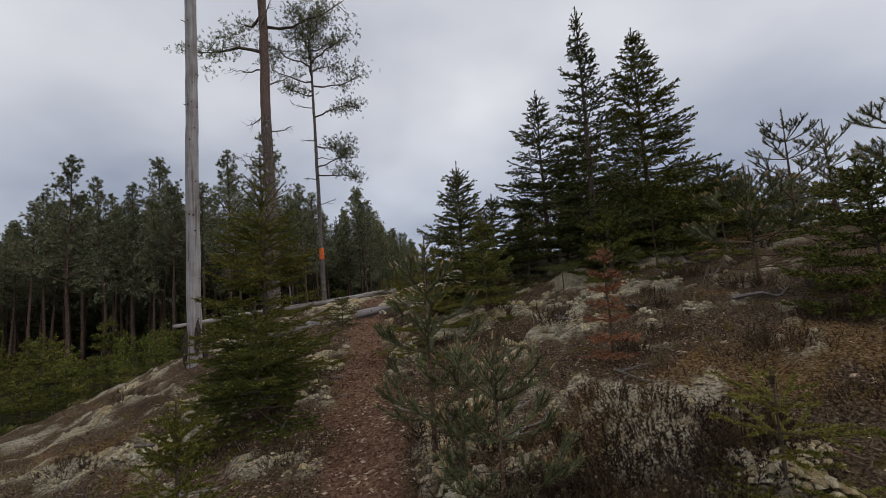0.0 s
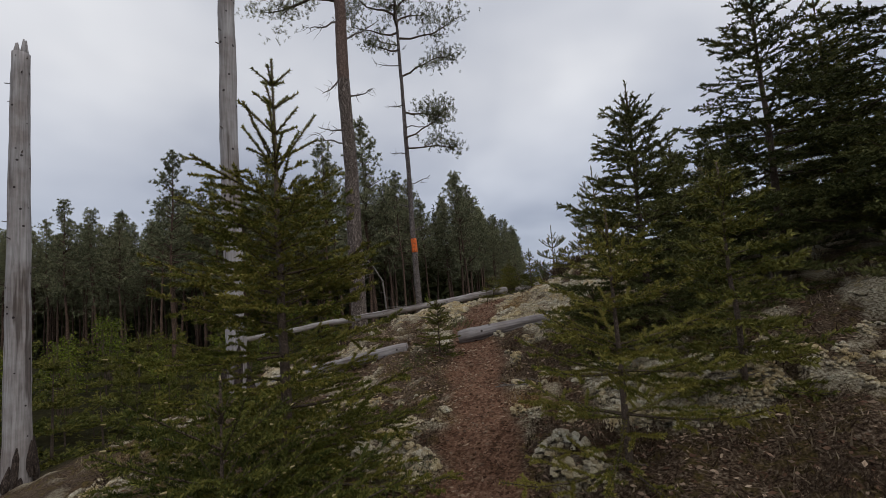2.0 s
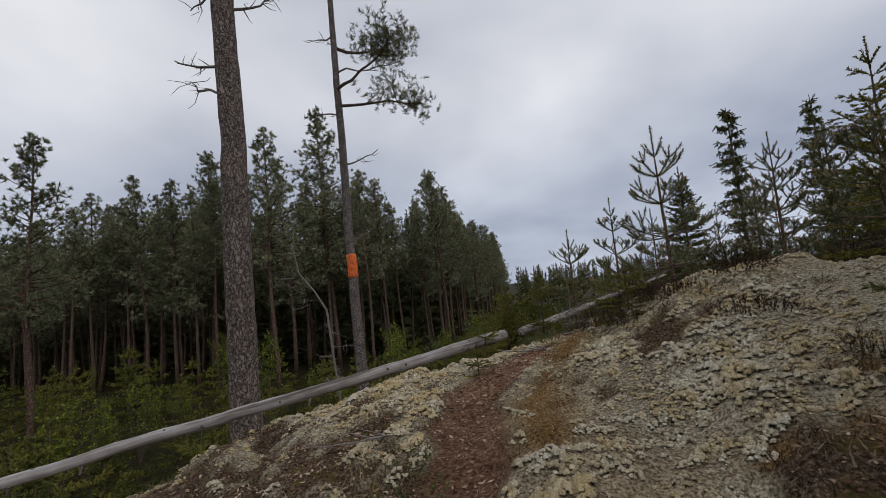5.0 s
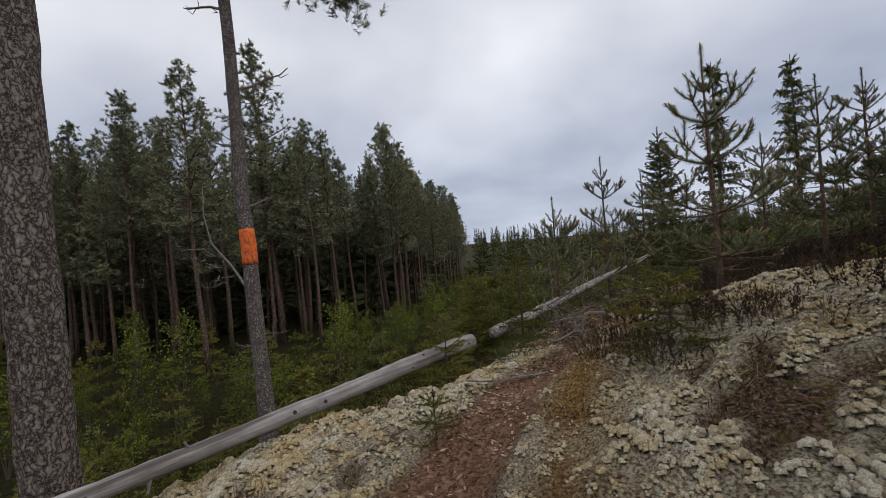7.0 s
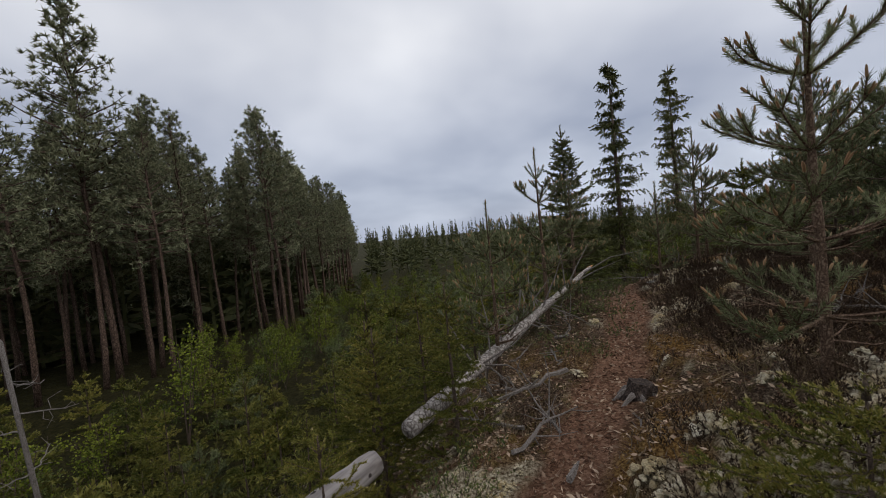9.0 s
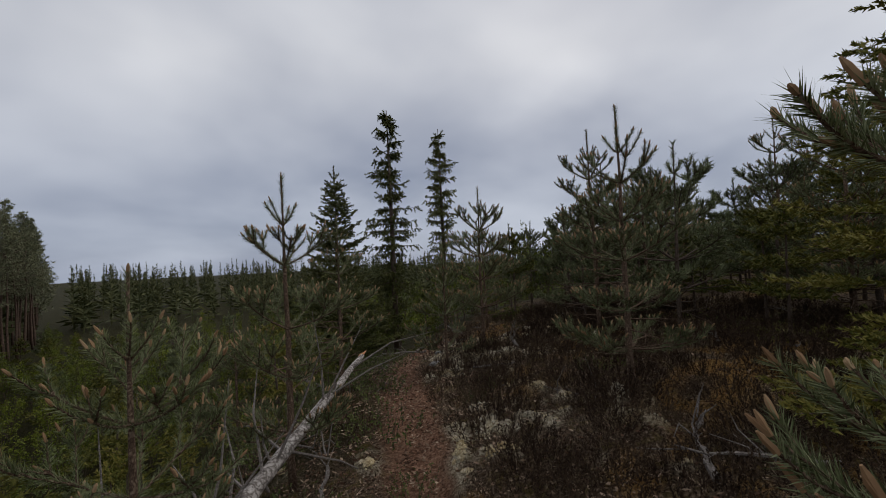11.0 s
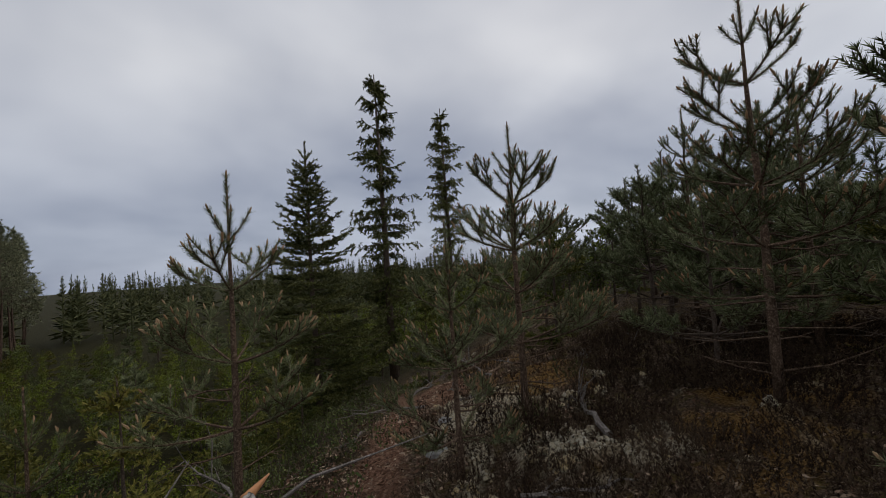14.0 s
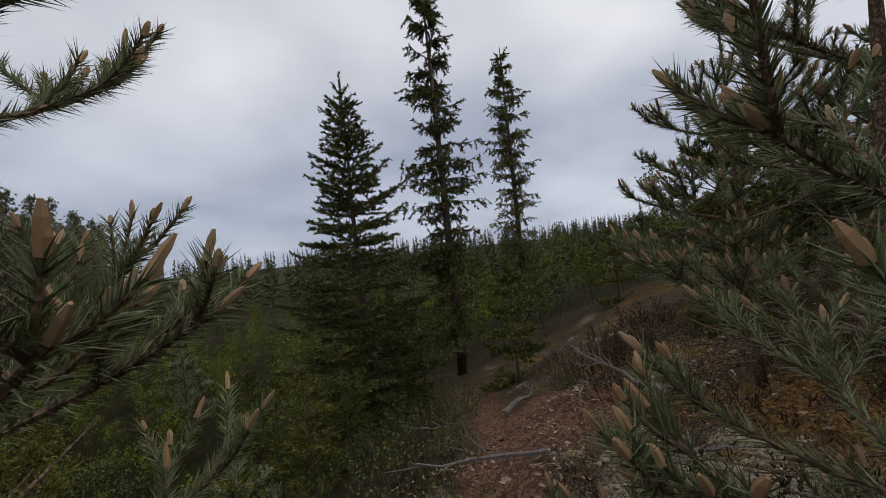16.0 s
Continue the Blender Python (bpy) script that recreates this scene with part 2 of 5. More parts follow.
def ground_material():
    m, n, l, b = material("heath_ground", 0.95, 0.1)
    at = n.new("ShaderNodeAttribute"); at.attribute_name = "cover"
    sp = n.new("ShaderNodeSeparateColor")
    l.new(at.outputs['Color'], sp.inputs[0])
    fine = noise_node(n, l, 55, 6, 0.7)
    midn = noise_node(n, l, 9, 5, 0.65)
    big = noise_node(n, l, 1.3, 4, 0.6)
    grit = n.new("ShaderNodeTexVoronoi"); grit.inputs['Scale'].default_value = 48
    co = n.new("ShaderNodeTexCoord"); l.new(co.outputs['Object'], grit.inputs['Vector'])
    litter = ramp(n, [(0.36, (0.022, 0.013, 0.008)), (0.46, (0.085, 0.055, 0.035)), (0.56, (0.19, 0.135, 0.092)), (0.68, (0.42, 0.35, 0.27))])
    l.new(fine.outputs[0], litter.inputs[0])
    moss = ramp(n, [(0.3, (0.055, 0.048, 0.018)), (0.5, (0.135, 0.105, 0.035)), (0.7, (0.25, 0.165, 0.055))])
    l.new(fine.outputs[0], moss.inputs[0])
    mf = ramp(n, [(0.50, (0, 0, 0)), (0.64, (1, 1, 1))])
    l.new(midn.outputs[0], mf.inputs[0])
    base = mix(n, l, mf.outputs[0], litter.outputs[0], moss.outputs[0])
    lich = ramp(n, [(0.37, (0.115, 0.085, 0.050)), (0.47, (0.39, 0.33, 0.23)), (0.60, (0.76, 0.70, 0.55))])
    l.new(fine.outputs[0], lich.inputs[0])
    base = mix(n, l, sp.outputs[1], base, lich.outputs[0])
    orange = ramp(n, [(0.38, (0.075, 0.036, 0.010)), (0.5, (0.26, 0.145, 0.045)), (0.64, (0.48, 0.32, 0.13))])
    l.new(fine.outputs[0], orange.inputs[0])
    base = mix(n, l, sp.outputs[2], base, orange.outputs[0])
    soil = ramp(n, [(0.28, (0.075, 0.036, 0.022)), (0.45, (0.225, 0.118, 0.074)), (0.6, (0.37, 0.215, 0.142)), (0.82, (0.60, 0.42, 0.30))])
    g2 = n.new("ShaderNodeMath"); g2.operation = 'MULTIPLY_ADD'
    l.new(grit.outputs['Color'], g2.inputs[0]); g2.inputs[1].default_value = 0.5
    l.new(fine.outputs[0], g2.inputs[2])
    g3 = n.new("ShaderNodeMath"); g3.operation = 'MULTIPLY'; g3.inputs[1].default_value = 0.66
    l.new(g2.outputs[0], g3.inputs[0])
    l.new(g3.outputs[0], soil.inputs[0])
    base = mix(n, l, sp.outputs[0], base, soil.outputs[0])
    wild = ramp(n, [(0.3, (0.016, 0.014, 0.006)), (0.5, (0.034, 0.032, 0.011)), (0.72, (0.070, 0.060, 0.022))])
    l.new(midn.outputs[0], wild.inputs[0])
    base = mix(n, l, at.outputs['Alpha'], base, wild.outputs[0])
    tone = ramp(n, [(0.3, (0.68, 0.66, 0.64)), (0.65, (1.1, 1.08, 1.05))])
    l.new(big.outputs[0], tone.inputs[0])
    base = mix(n, l, 1.0, base, tone.outputs[0], 'MULTIPLY')
    l.new(base, b.inputs['Base Color'])
    hh = n.new("ShaderNodeMath"); hh.operation = 'ADD'
    l.new(fine.outputs[0], hh.inputs[0]); l.new(g2.outputs[0], hh.inputs[1])
    bump(n, l, b, hh.outputs[0], 0.9, 0.03)
    return m


GROUND = ground_material()
LICHEN = lichen_material()
def stone_material():
    m, n, l, b = material("grey_rock", 0.9, 0.2)
    f = noise_node(n, l, 30, 6, 0.7)
    r = ramp(n, [(0.3, (0.14, 0.135, 0.125)), (0.55, (0.30, 0.29, 0.275)), (0.75, (0.48, 0.47, 0.44))])
    l.new(f.outputs[0], r.inputs[0]); l.new(r.outputs[0], b.inputs['Base Color'])
    bump(n, l, b, f.outputs[0], 0.8, 0.02)
    return m


ROCK = stone_material()


# ---- ground ----
def fold(a, b, t):
    t = np.clip(t, 0, 1)
    t = t * t * (3 - 2 * t)
    return a + (b - a) * t


def value_noise(x, y, seed=0):
    """Smooth noise from -1 to 1 on numpy arrays."""
    xi, yi = np.floor(x).astype(np.int64), np.floor(y).astype(np.int64)
    fx, fy = x - xi, y - yi
    fx, fy = fx * fx * (3 - 2 * fx), fy * fy * (3 - 2 * fy)

    def h(a, b):
        k = (a * 374761393 + b * 668265263 + seed * 974634521) & 0x7fffffff
        k = ((k ^ (k >> 13)) * 1274126177) & 0x7fffffff
        return ((k ^ (k >> 16)) % 65536) / 32768.0 - 1
    return ((h(xi, yi) * (1 - fx) + h(xi + 1, yi) * fx) * (1 - fy) + (h(xi, yi + 1) * (1 - fx) + h(xi + 1, yi + 1) * fx) * fy)


PATH_Y = (-30, -5, 0, 2.9, 6.1, 8.4, 10.5, 11.5, 12.5, 13.4, 15.2, 16.8, 18.5, 22, 30, 60)
PATH_X = (3, 0.4, -0.2, -0.62, -0.92, -1.45, -1.6, -1.2, -0.3, 0.55, 1.6, 2.45, 3.9, 6, 9, 15)
RISE_Y = (-40, -5, 0, 2.9, 6.1, 8.4, 10.5, 12.5, 15, 16.8, 18.5, 21, 24, 30, 45)
RISE_Z = (-2.2, -0.6, 0.0, 0.38, 0.82, 1.2, 1.5, 1.68, 1.78, 1.86, 1.7, 1.1, 0.3, -0.9, -1.8)


TRACK_Y = (-30, -5, 0, 2.8, 4.2, 6.8, 8.4, 10.5, 11.6, 12.4, 13.4, 14.2, 15.2, 16.8, 17.5, 18.5, 22, 30, 60)
TRACK_X = (3, 0.4, -0.2, -0.57, -0.90, -1.34, -1.64, -1.80, -1.38, -0.85, -0.05, 0.72, 1.4, 2.35, 2.8, 3.8, 6, 9, 15)


def smooth_interp(v, xs, ys, w=0.7):
    return sum(np.interp(v + k * w, xs, ys) for k in (-1, -0.5, 0, 0.5, 1)) / 5


def path_x(y):
    return smooth_interp(np.asarray(y, float), PATH_Y, PATH_X)


def track_x(y):
    return smooth_interp(np.asarray(y, float), TRACK_Y, TRACK_X, 0.4)


def soft(v, w=0.5):
    return w * np.logaddexp(0, v / w)


def ground_z(x, y):
    x, y = np.asarray(x, float), np.asarray(y, float)
    u = x - path_x(y)
    zp = smooth_interp(y, RISE_Y, RISE_Z)
    knee = np.interp(y, (9, 13), (3.3, 1.7))
    steep = np.interp(y, (5, 8, 11, 14), (0.10, 0.2, 0.42, 0.5))
    left = zp - 0.14 * soft(-u, 0.25) - steep * soft(-u - knee, 0.5)
    low = np.interp(y, (-10, 8, 25, 60), (-0.9, -1.1, -1.5, -2.2))
    left = low + soft(left - low, 0.35)
    cap = np.interp(y, (-10, 0, 5, 19, 24, 32, 50), (0.9, 1.7, 2.35, 2.35, 1.7, 0.2, -1.8))
    room = np.maximum(cap - zp, 0.05)
    uu = soft(u - 0.65, 0.18)
    right = zp + room * (1 - np.exp(-0.34 * uu / room))
    right = right + 0.36 * np.exp(-((x - 0.75) ** 2 / 1.3 + (y - 11.4) ** 2 / 2.6))
    far = np.clip((np.hypot(x, y - 10) - 25) / 35, 0, 1)
    z = np.where(u < 0, left, right)
    z = z * (1 - far) + (-2.2) * far
    d = np.abs(x - track_x(y))
    off = np.clip((d - 0.2) / 0.35, 0, 1)
    near = 1 - far
    z = z + near * (0.07 * off * value_noise(x * 2.3, y * 2.3, 1) + 0.045 * off * value_noise(x * 6, y * 6, 2)
                    + 0.012 * value_noise(x * 14, y * 14, 3) + 0.10 * value_noise(x * 0.5, y * 0.5, 4) * np.clip(d / 2, 0, 1))
    return z - 0.05 * (1 - off) * near + 0.035 * near * cover(x, y)[1]


def cover(x, y):
    """Bare path, pale lichen and orange moss at a spot, each 0 to 1."""
    u = x - track_x(y)
    wob = 0.10 * value_noise(x * 3, y * 3, 5)
    half = np.interp(y, (0, 7, 9, 13, 18, 20), (0.20, 0.18, 0.17, 0.22, 0.22, 0.1))
    bare = fold(1, 0, (np.abs(u) + wob - half) / 0.16) * np.clip((22 - y) / 3, 0, 1)
    n = 0.5 * value_noise(x * 1.5, y * 1.5, 6) + 0.3 * value_noise(x * 4.5, y * 4.5, 7) + 0.35 * value_noise(x * 9.5, y * 9.5, 17)
    want = np.where(u > 0, np.interp(y, (-2, 5, 8.2, 9, 11.9, 12.6, 16, 18), (-0.06, -0.10, 0.10, 0.50, 0.60, -0.30, -0.2, -0.45)),
                    np.interp(y, (-2, 4, 8, 9.6, 11, 13, 14, 16), (-0.06, 0.0, 0.04, 0.18, 0.52, 0.50, -0.25, -0.5)))
    want = want - 0.4 * np.clip((np.abs(u) - 4) / 3, 0, 1)
    lich = fold(0, 1, (n + want - 0.05) / 0.25) * (1 - bare)
    moss = fold(0, 1, (0.7 * value_noise(x * 1.1, y * 1.1, 8) + 0.3 * value_noise(x * 5, y * 5, 9) - 0.25) / 0.25) * (1 - bare) * (1 - 0.7 * lich)
    moss = moss * np.where(u > 0, np.interp(y, (5, 8), (0.5, 1.0)), 0.45)
    verge = np.exp(-((u - 0.55) / 0.28) ** 2) * np.clip((y - 8.8) / 0.6, 0, 1) * np.clip((12.6 - y) / 0.6, 0, 1)
    moss = np.maximum(moss, verge * fold(0, 1, value_noise(x * 2.2, y * 2.2, 12) + 0.95))
    soil = fold(0, 1, 1.6 * np.exp(-((x - 4.45) ** 2 / 0.35 + (y - 18.75) ** 2 / 0.60)) + 0.5 * wob * 4 - 0.35)
    hummock = np.exp(-((x - 3.70) ** 2 / 0.14 + (y - 17.35) ** 2 / 0.18))
    bare = np.maximum(bare, 0.9 * soil)
    lich = np.maximum(lich, fold(0, 1, 1.5 * hummock + 0.6 * n - 0.25) * (hummock > 0.08)) * (1 - bare)
    return bare, lich, moss


def mesh_from(name, verts, faces, mat, smooth=False):
    """A mesh from arrays of points and of triangles or quads."""
    verts = np.asarray(verts, np.float32)
    faces = np.asarray(faces, np.int32)
    k = faces.shape[1]
    me = bpy.data.meshes.new(name)
    me.vertices.add(len(verts))
    me.vertices.foreach_set("co", verts.ravel())
    me.loops.add(faces.size)
    me.loops.foreach_set("vertex_index", faces.ravel())
    me.polygons.add(len(faces))
    me.polygons.foreach_set("loop_start", np.arange(0, faces.size, k, dtype=np.int32))
    me.polygons.foreach_set("loop_total", np.full(len(faces), k, np.int32))
    me.polygons.foreach_set("use_smooth", np.full(len(faces), smooth, bool))
    me.update(calc_edges=True)
    me.materials.append(mat)
    return me


def spread(a, b, step, out, growth=1.16):
    mid = list(np.arange(a, b + step, step))
    lo, hi, s = [], [], step
    while (hi[-1] if hi else b) < out:
        s *= growth
        hi.append((hi[-1] if hi else mid[-1]) + s)
        lo.append((lo[-1] if lo else mid[0]) - s)
    return np.array(lo[::-1] + mid + hi)


gx, gy = spread(-6.5, 6.5, 0.07, 2500), spread(-1.0, 20.5, 0.07, 2500)
GX, GY = np.meshgrid(gx, gy)
gv = np.column_stack([GX.ravel(), GY.ravel(), ground_z(GX, GY).ravel()])
nxg, nyg = len(gx), len(gy)
idx = np.arange(nxg * nyg).reshape(nyg, nxg)
gf = np.column_stack([idx[:-1, :-1].ravel(), idx[:-1, 1:].ravel(), idx[1:, 1:].ravel(), idx[1:, :-1].ravel()])
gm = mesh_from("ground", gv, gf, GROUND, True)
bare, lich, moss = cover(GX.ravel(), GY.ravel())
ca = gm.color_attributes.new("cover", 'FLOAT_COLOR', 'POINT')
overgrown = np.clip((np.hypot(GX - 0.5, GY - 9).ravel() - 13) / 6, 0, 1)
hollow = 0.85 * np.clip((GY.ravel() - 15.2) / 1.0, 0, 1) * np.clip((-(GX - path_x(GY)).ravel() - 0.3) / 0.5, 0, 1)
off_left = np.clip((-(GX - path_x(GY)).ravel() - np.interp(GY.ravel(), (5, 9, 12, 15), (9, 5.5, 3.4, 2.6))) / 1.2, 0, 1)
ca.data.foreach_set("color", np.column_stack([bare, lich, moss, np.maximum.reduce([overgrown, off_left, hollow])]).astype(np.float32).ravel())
tagged(new("ground", gm), "heath ground of lichen, moss and litter with a trodden path", "ground", kind="structure")


# ---- building blocks for plants and wood ----
class Soup:
    """Collects triangles."""

    def __init__(self):
        self.v, self.f, self.n, self.tips = [], [], 0, None

    def add(self, v, f):
        v = np.asarray(v, float)
        self.v.append(v)
        self.f.append(np.asarray(f, np.int64) + self.n)
        self.n += len(v)

    def tube(self, pts, radii, sides=6, rough=0.0, seed=0):
        pts = np.asarray(pts, float)
        n = len(pts)
        tang = np.gradient(pts, axis=0)
        tang /= np.linalg.norm(tang, axis=1)[:, None] + 1e-9
        ref = np.array([0, 0, 1.0]) if abs(tang[0, 2]) < 0.9 else np.array([1.0, 0, 0])
        a = np.cross(tang, ref); a /= np.linalg.norm(a, axis=1)[:, None] + 1e-9
        b = np.cross(tang, a)
        ang = np.arange(sides) * 2 * math.pi / sides
        rr = np.asarray(radii, float)[:, None] * np.ones((1, sides))
        if rough:
            rr = rr * (1 + rough * np.random.default_rng(seed).uniform(-1, 1, rr.shape))
        ring = pts[:, None] + rr[..., None] * (np.cos(ang)[None, :, None] * a[:, None] + np.sin(ang)[None, :, None] * b[:, None])
        v = ring.reshape(-1, 3)
        i = np.arange(n - 1)[:, None] * sides
        j, k = np.arange(sides)[None], (np.arange(sides)[None] + 1) % sides
        q = np.stack([i + j, i + k, i + k + sides, i + j + sides], -1).reshape(-1, 4)
        f = np.concatenate([q[:, [0, 1, 2]], q[:, [0, 2, 3]]])
        caps = np.array([[0, t + 1, t] for t in range(1, sides - 1)] + [[(n - 1) * sides, (n - 1) * sides + t, (n - 1) * sides + t + 1] for t in range(1, sides - 1)])
        self.add(v, np.concatenate([f, caps]))

    def needles(self, P, D, L, per_m, length, width, angle, rng, up=0.0):
        """Needle triangles round many shoots at once."""
        P, D, L = np.asarray(P, float), np.asarray(D, float), np.asarray(L, float)
        if len(P) == 0:
            return
        k = np.maximum(3, (L * per_m).astype(int))
        s = np.repeat(np.arange(len(P)), k)
        n = len(s)
        d = D[s]
        base = P[s] + d * (rng.random(n) * L[s])[:, None]
        r = rng.normal(size=(n, 3)); r[:, 2] += up
        r -= d * np.sum(r * d, 1)[:, None]
        r /= np.linalg.norm(r, axis=1)[:, None] + 1e-9
        al = np.radians(angle) * rng.uniform(0.75, 1.25, n)
        nd = d * np.cos(al)[:, None] + r * np.sin(al)[:, None]
        side = np.cross(nd, rng.normal(size=(n, 3)))
        side /= np.linalg.norm(side, axis=1)[:, None] + 1e-9
        ln = length * rng.uniform(0.7, 1.2, n)
        tip = base + nd * ln[:, None]
        v = np.stack([base - side * width / 2, base + side * width / 2, tip], 1).reshape(-1, 3)
        self.add(v, np.arange(3 * n).reshape(-1, 3))

    def blades(self, base, nd, ln, width, rng):
        """Flat pointed leaves, two triangles each."""
        n = len(base)
        side = np.cross(nd, rng.normal(size=(n, 3)))
        side /= np.linalg.norm(side, axis=1)[:, None] + 1e-9
        mid = base + nd * (ln * 0.5)[:, None]
        w = np.broadcast_to(np.asarray(width, float), (n,))[:, None]
        v = np.stack([base, mid + side * w / 2, base + nd * ln[:, None], mid - side * w / 2], 1).reshape(-1, 3)
        i = np.arange(n)[:, None] * 4
        self.add(v, np.concatenate([i + [[0, 1, 2]], i + [[0, 2, 3]]]))

    def mesh(self, name, mat, smooth=False):
        if not self.v:
            return None
        return mesh_from(name, np.concatenate(self.v), np.concatenate(self.f), mat, smooth)


ON_TRUNK = ("branch_stub", "paint_band", "loose_bark", "dead_branch", "limb", "broken_tip", "branch", "twig", "upper_trunk")
JOINED = ("bough_frame", "foliage", "spring_growth", "stem_frame", "twigwork")


def thing(name, m, parts, label, category, group=""):
    """An empty at the base with one mesh under it for each part: (name, mesh, label)."""
    ob = new(name)
    ob.empty_display_size = 0.1
    ob.matrix_basis = m
    stem = None
    for pname, me, plabel in parts:
        if me is not None:
            p = new(pname, me)
            p.parent = stem if stem and pname in ON_TRUNK else ob
            stem = stem or (p if pname == "trunk" else None)
            if plabel:
                tagged(p, plabel)
            if pname in JOINED:
                tagged(p, kind="stuff")
    return tagged(ob, label, category, group)


def boughs(soup, mat=None, name="branch", most=36, label=""):
    """The longest limbs of a soup as parts of their own, the small twigs joined."""
    span = [float(np.linalg.norm(v[0] - v[-1])) for v in soup.v]
    order = sorted(range(len(span)), key=lambda i: -span[i])
    keep, rest = order[:most], order[most:]
    out, start, starts = [], 0, []
    for v in soup.v:
        starts.append(start)
        start += len(v)
    for i in keep:
        out.append((name, mesh_from(name, soup.v[i], soup.f[i] - starts[i], mat or TWIG), label))
    if rest:
        tail = Soup()
        for i in rest:
            tail.add(soup.v[i], soup.f[i] - starts[i])
        out.append(("twigwork", tail.mesh("twigwork", mat or TWIG), ""))
    return out


def unit(v):
    v = np.asarray(v, float)
    return v / (np.linalg.norm(v) + 1e-9)


def at_ground(x, y, sink=0.03):
    return float(ground_z(x, y)) - sink


def spot(x, y, turn=0.0, scale=1.0, sink=0.03, lean=(0, 0)):
    return pose(x, y, at_ground(x, y, sink), lean[0], lean[1], turn) @ Matrix.Diagonal((scale, scale, scale, 1))


def spruce_parts(h, w, seed, size=1.0, leader=0.14, low=0.05, gap=0.125, thick=0.012, droop=-6, power=0.8, holes=0.0, fine=False, twig=1.0):
    """Trunk, branches and needles of a spruce with whorls of flat fans."""
    rng = np.random.default_rng(seed)
    trunk, limbs, crown = Soup(), Soup(), Soup()
    zs = np.linspace(0, h, 12)
    wob = np.cumsum(rng.normal(0, 0.006 * h, (12, 2)), 0) * 0.4
    wob[0] = 0
    cx = lambda z: np.array([np.interp(z, zs, wob[:, 0]), np.interp(z, zs, wob[:, 1]), z])
    r0 = thick * h + 0.004
    trunk.tube([cx(z) for z in zs], [max(0.004, r0 * (1 - z / h) ** 0.8) for z in zs], 8)
    P, D, L = [], [], []
    z = low * h
    top = h * (1 - leader)
    while z < top:
        f = z / h
        reach = w * (1 - f) ** power * (1.0 if f > 0.12 else 0.75 + 2 * f)
        az0 = rng.uniform(0, 6.28)
        nb = rng.integers(5, 8)
        for i in range(nb):
            if rng.random() < holes:
                continue
            az = az0 + i * 6.283 / nb + rng.normal(0, 0.25)
            ln = reach * rng.uniform(0.65, 1.18) + 0.05
            el = math.radians(droop + (52 - droop) * f ** 1.4 + rng.normal(0, 6))
            hd = np.array([math.cos(az), math.sin(az), 0])
            start = cx(z + rng.uniform(-0.03, 0.03))
            ss = np.linspace(0, 1, 5)
            pts = np.array([start + hd * ln * s * math.cos(el) + np.array([0, 0, ln * (math.sin(el) * s + (-0.10 * s + 0.20 * s ** 3) * (1 - f))]) for s in ss])
            limbs.tube(pts, [max(0.0015, 0.010 * ln * (1 - 0.85 * s) + 0.0015) for s in ss], 4)
            for a, b in zip(pts[:-1], pts[1:]):
                P.append(a); D.append(unit(b - a)); L.append(np.linalg.norm(b - a))
            side = np.array([-hd[1], hd[0], 0])
            step = 0.075 * size ** 0.6 * twig
            s = 0.16 + rng.random() * 0.05
            flip = 1
            while s < 0.97:
                pp = np.array([np.interp(s, ss, pts[:, c]) for c in range(3)])
                tl = (1 - s) * ln * 0.55 + 0.05 * size ** 0.5
                tl *= rng.uniform(0.7, 1.2)
                dd = unit(hd * 0.75 + side * flip * rng.uniform(0.6, 0.95) + np.array([0, 0, rng.normal(0.02, 0.12) + 0.25 * f]))
                P.append(pp); D.append(dd); L.append(tl)
                k = 0.07 * size ** 0.6 * twig
                fl2 = 1
                q = k
                while q < tl - 0.03 and tl > 0.14:
                    d3 = unit(dd * 0.7 + np.cross(dd, [0, 0, 1]) * fl2 * 0.7 + np.array([0, 0, rng.normal(0, 0.15)]))
                    P.append(pp + dd * q); D.append(d3); L.append((tl - q) * 0.5 + 0.03)
                    fl2 = -fl2
                    q += k * rng.uniform(0.7, 1.3)
                flip = -flip
                s += step / max(ln, 0.05) * rng.uniform(0.7, 1.2)
        z += gap * rng.uniform(0.7, 1.3) * (0.75 + 0.5 * (1 - f))
    # leader
    base = cx(top)
    trunk.tube([base, base + [0, 0, h * leader]], [0.012, 0.004], 5)
    P.append(base); D.append(np.array([0, 0, 1.0])); L.append(h * leader)
    for i in range(5):
        az = i * 1.2566 + rng.random()
        b0, d0 = cx(top + 0.15 * h * leader), unit([math.cos(az), math.sin(az), 1.3])
        P.append(b0); D.append(d0); L.append(h * leader * 0.5)
        trunk.tube([b0, b0 + d0 * h * leader * 0.5], [0.006, 0.003], 4)
    if leader > 0.2:
        for q in (0.22, 0.42, 0.62, 0.8):
            az0 = rng.uniform(0, 6.28)
            for i in range(5):
                az = az0 + i * 1.2566 + rng.normal(0, 0.2)
                b0, d0 = cx(top + q * h * leader), unit([math.cos(az), math.sin(az), rng.uniform(0.5, 1.0)])
                ln = h * leader * (0.42 - 0.3 * q) * rng.uniform(0.7, 1.2)
                P.append(b0); D.append(d0); L.append(ln)
                trunk.tube([b0, b0 + d0 * ln], [0.006, 0.003], 4)
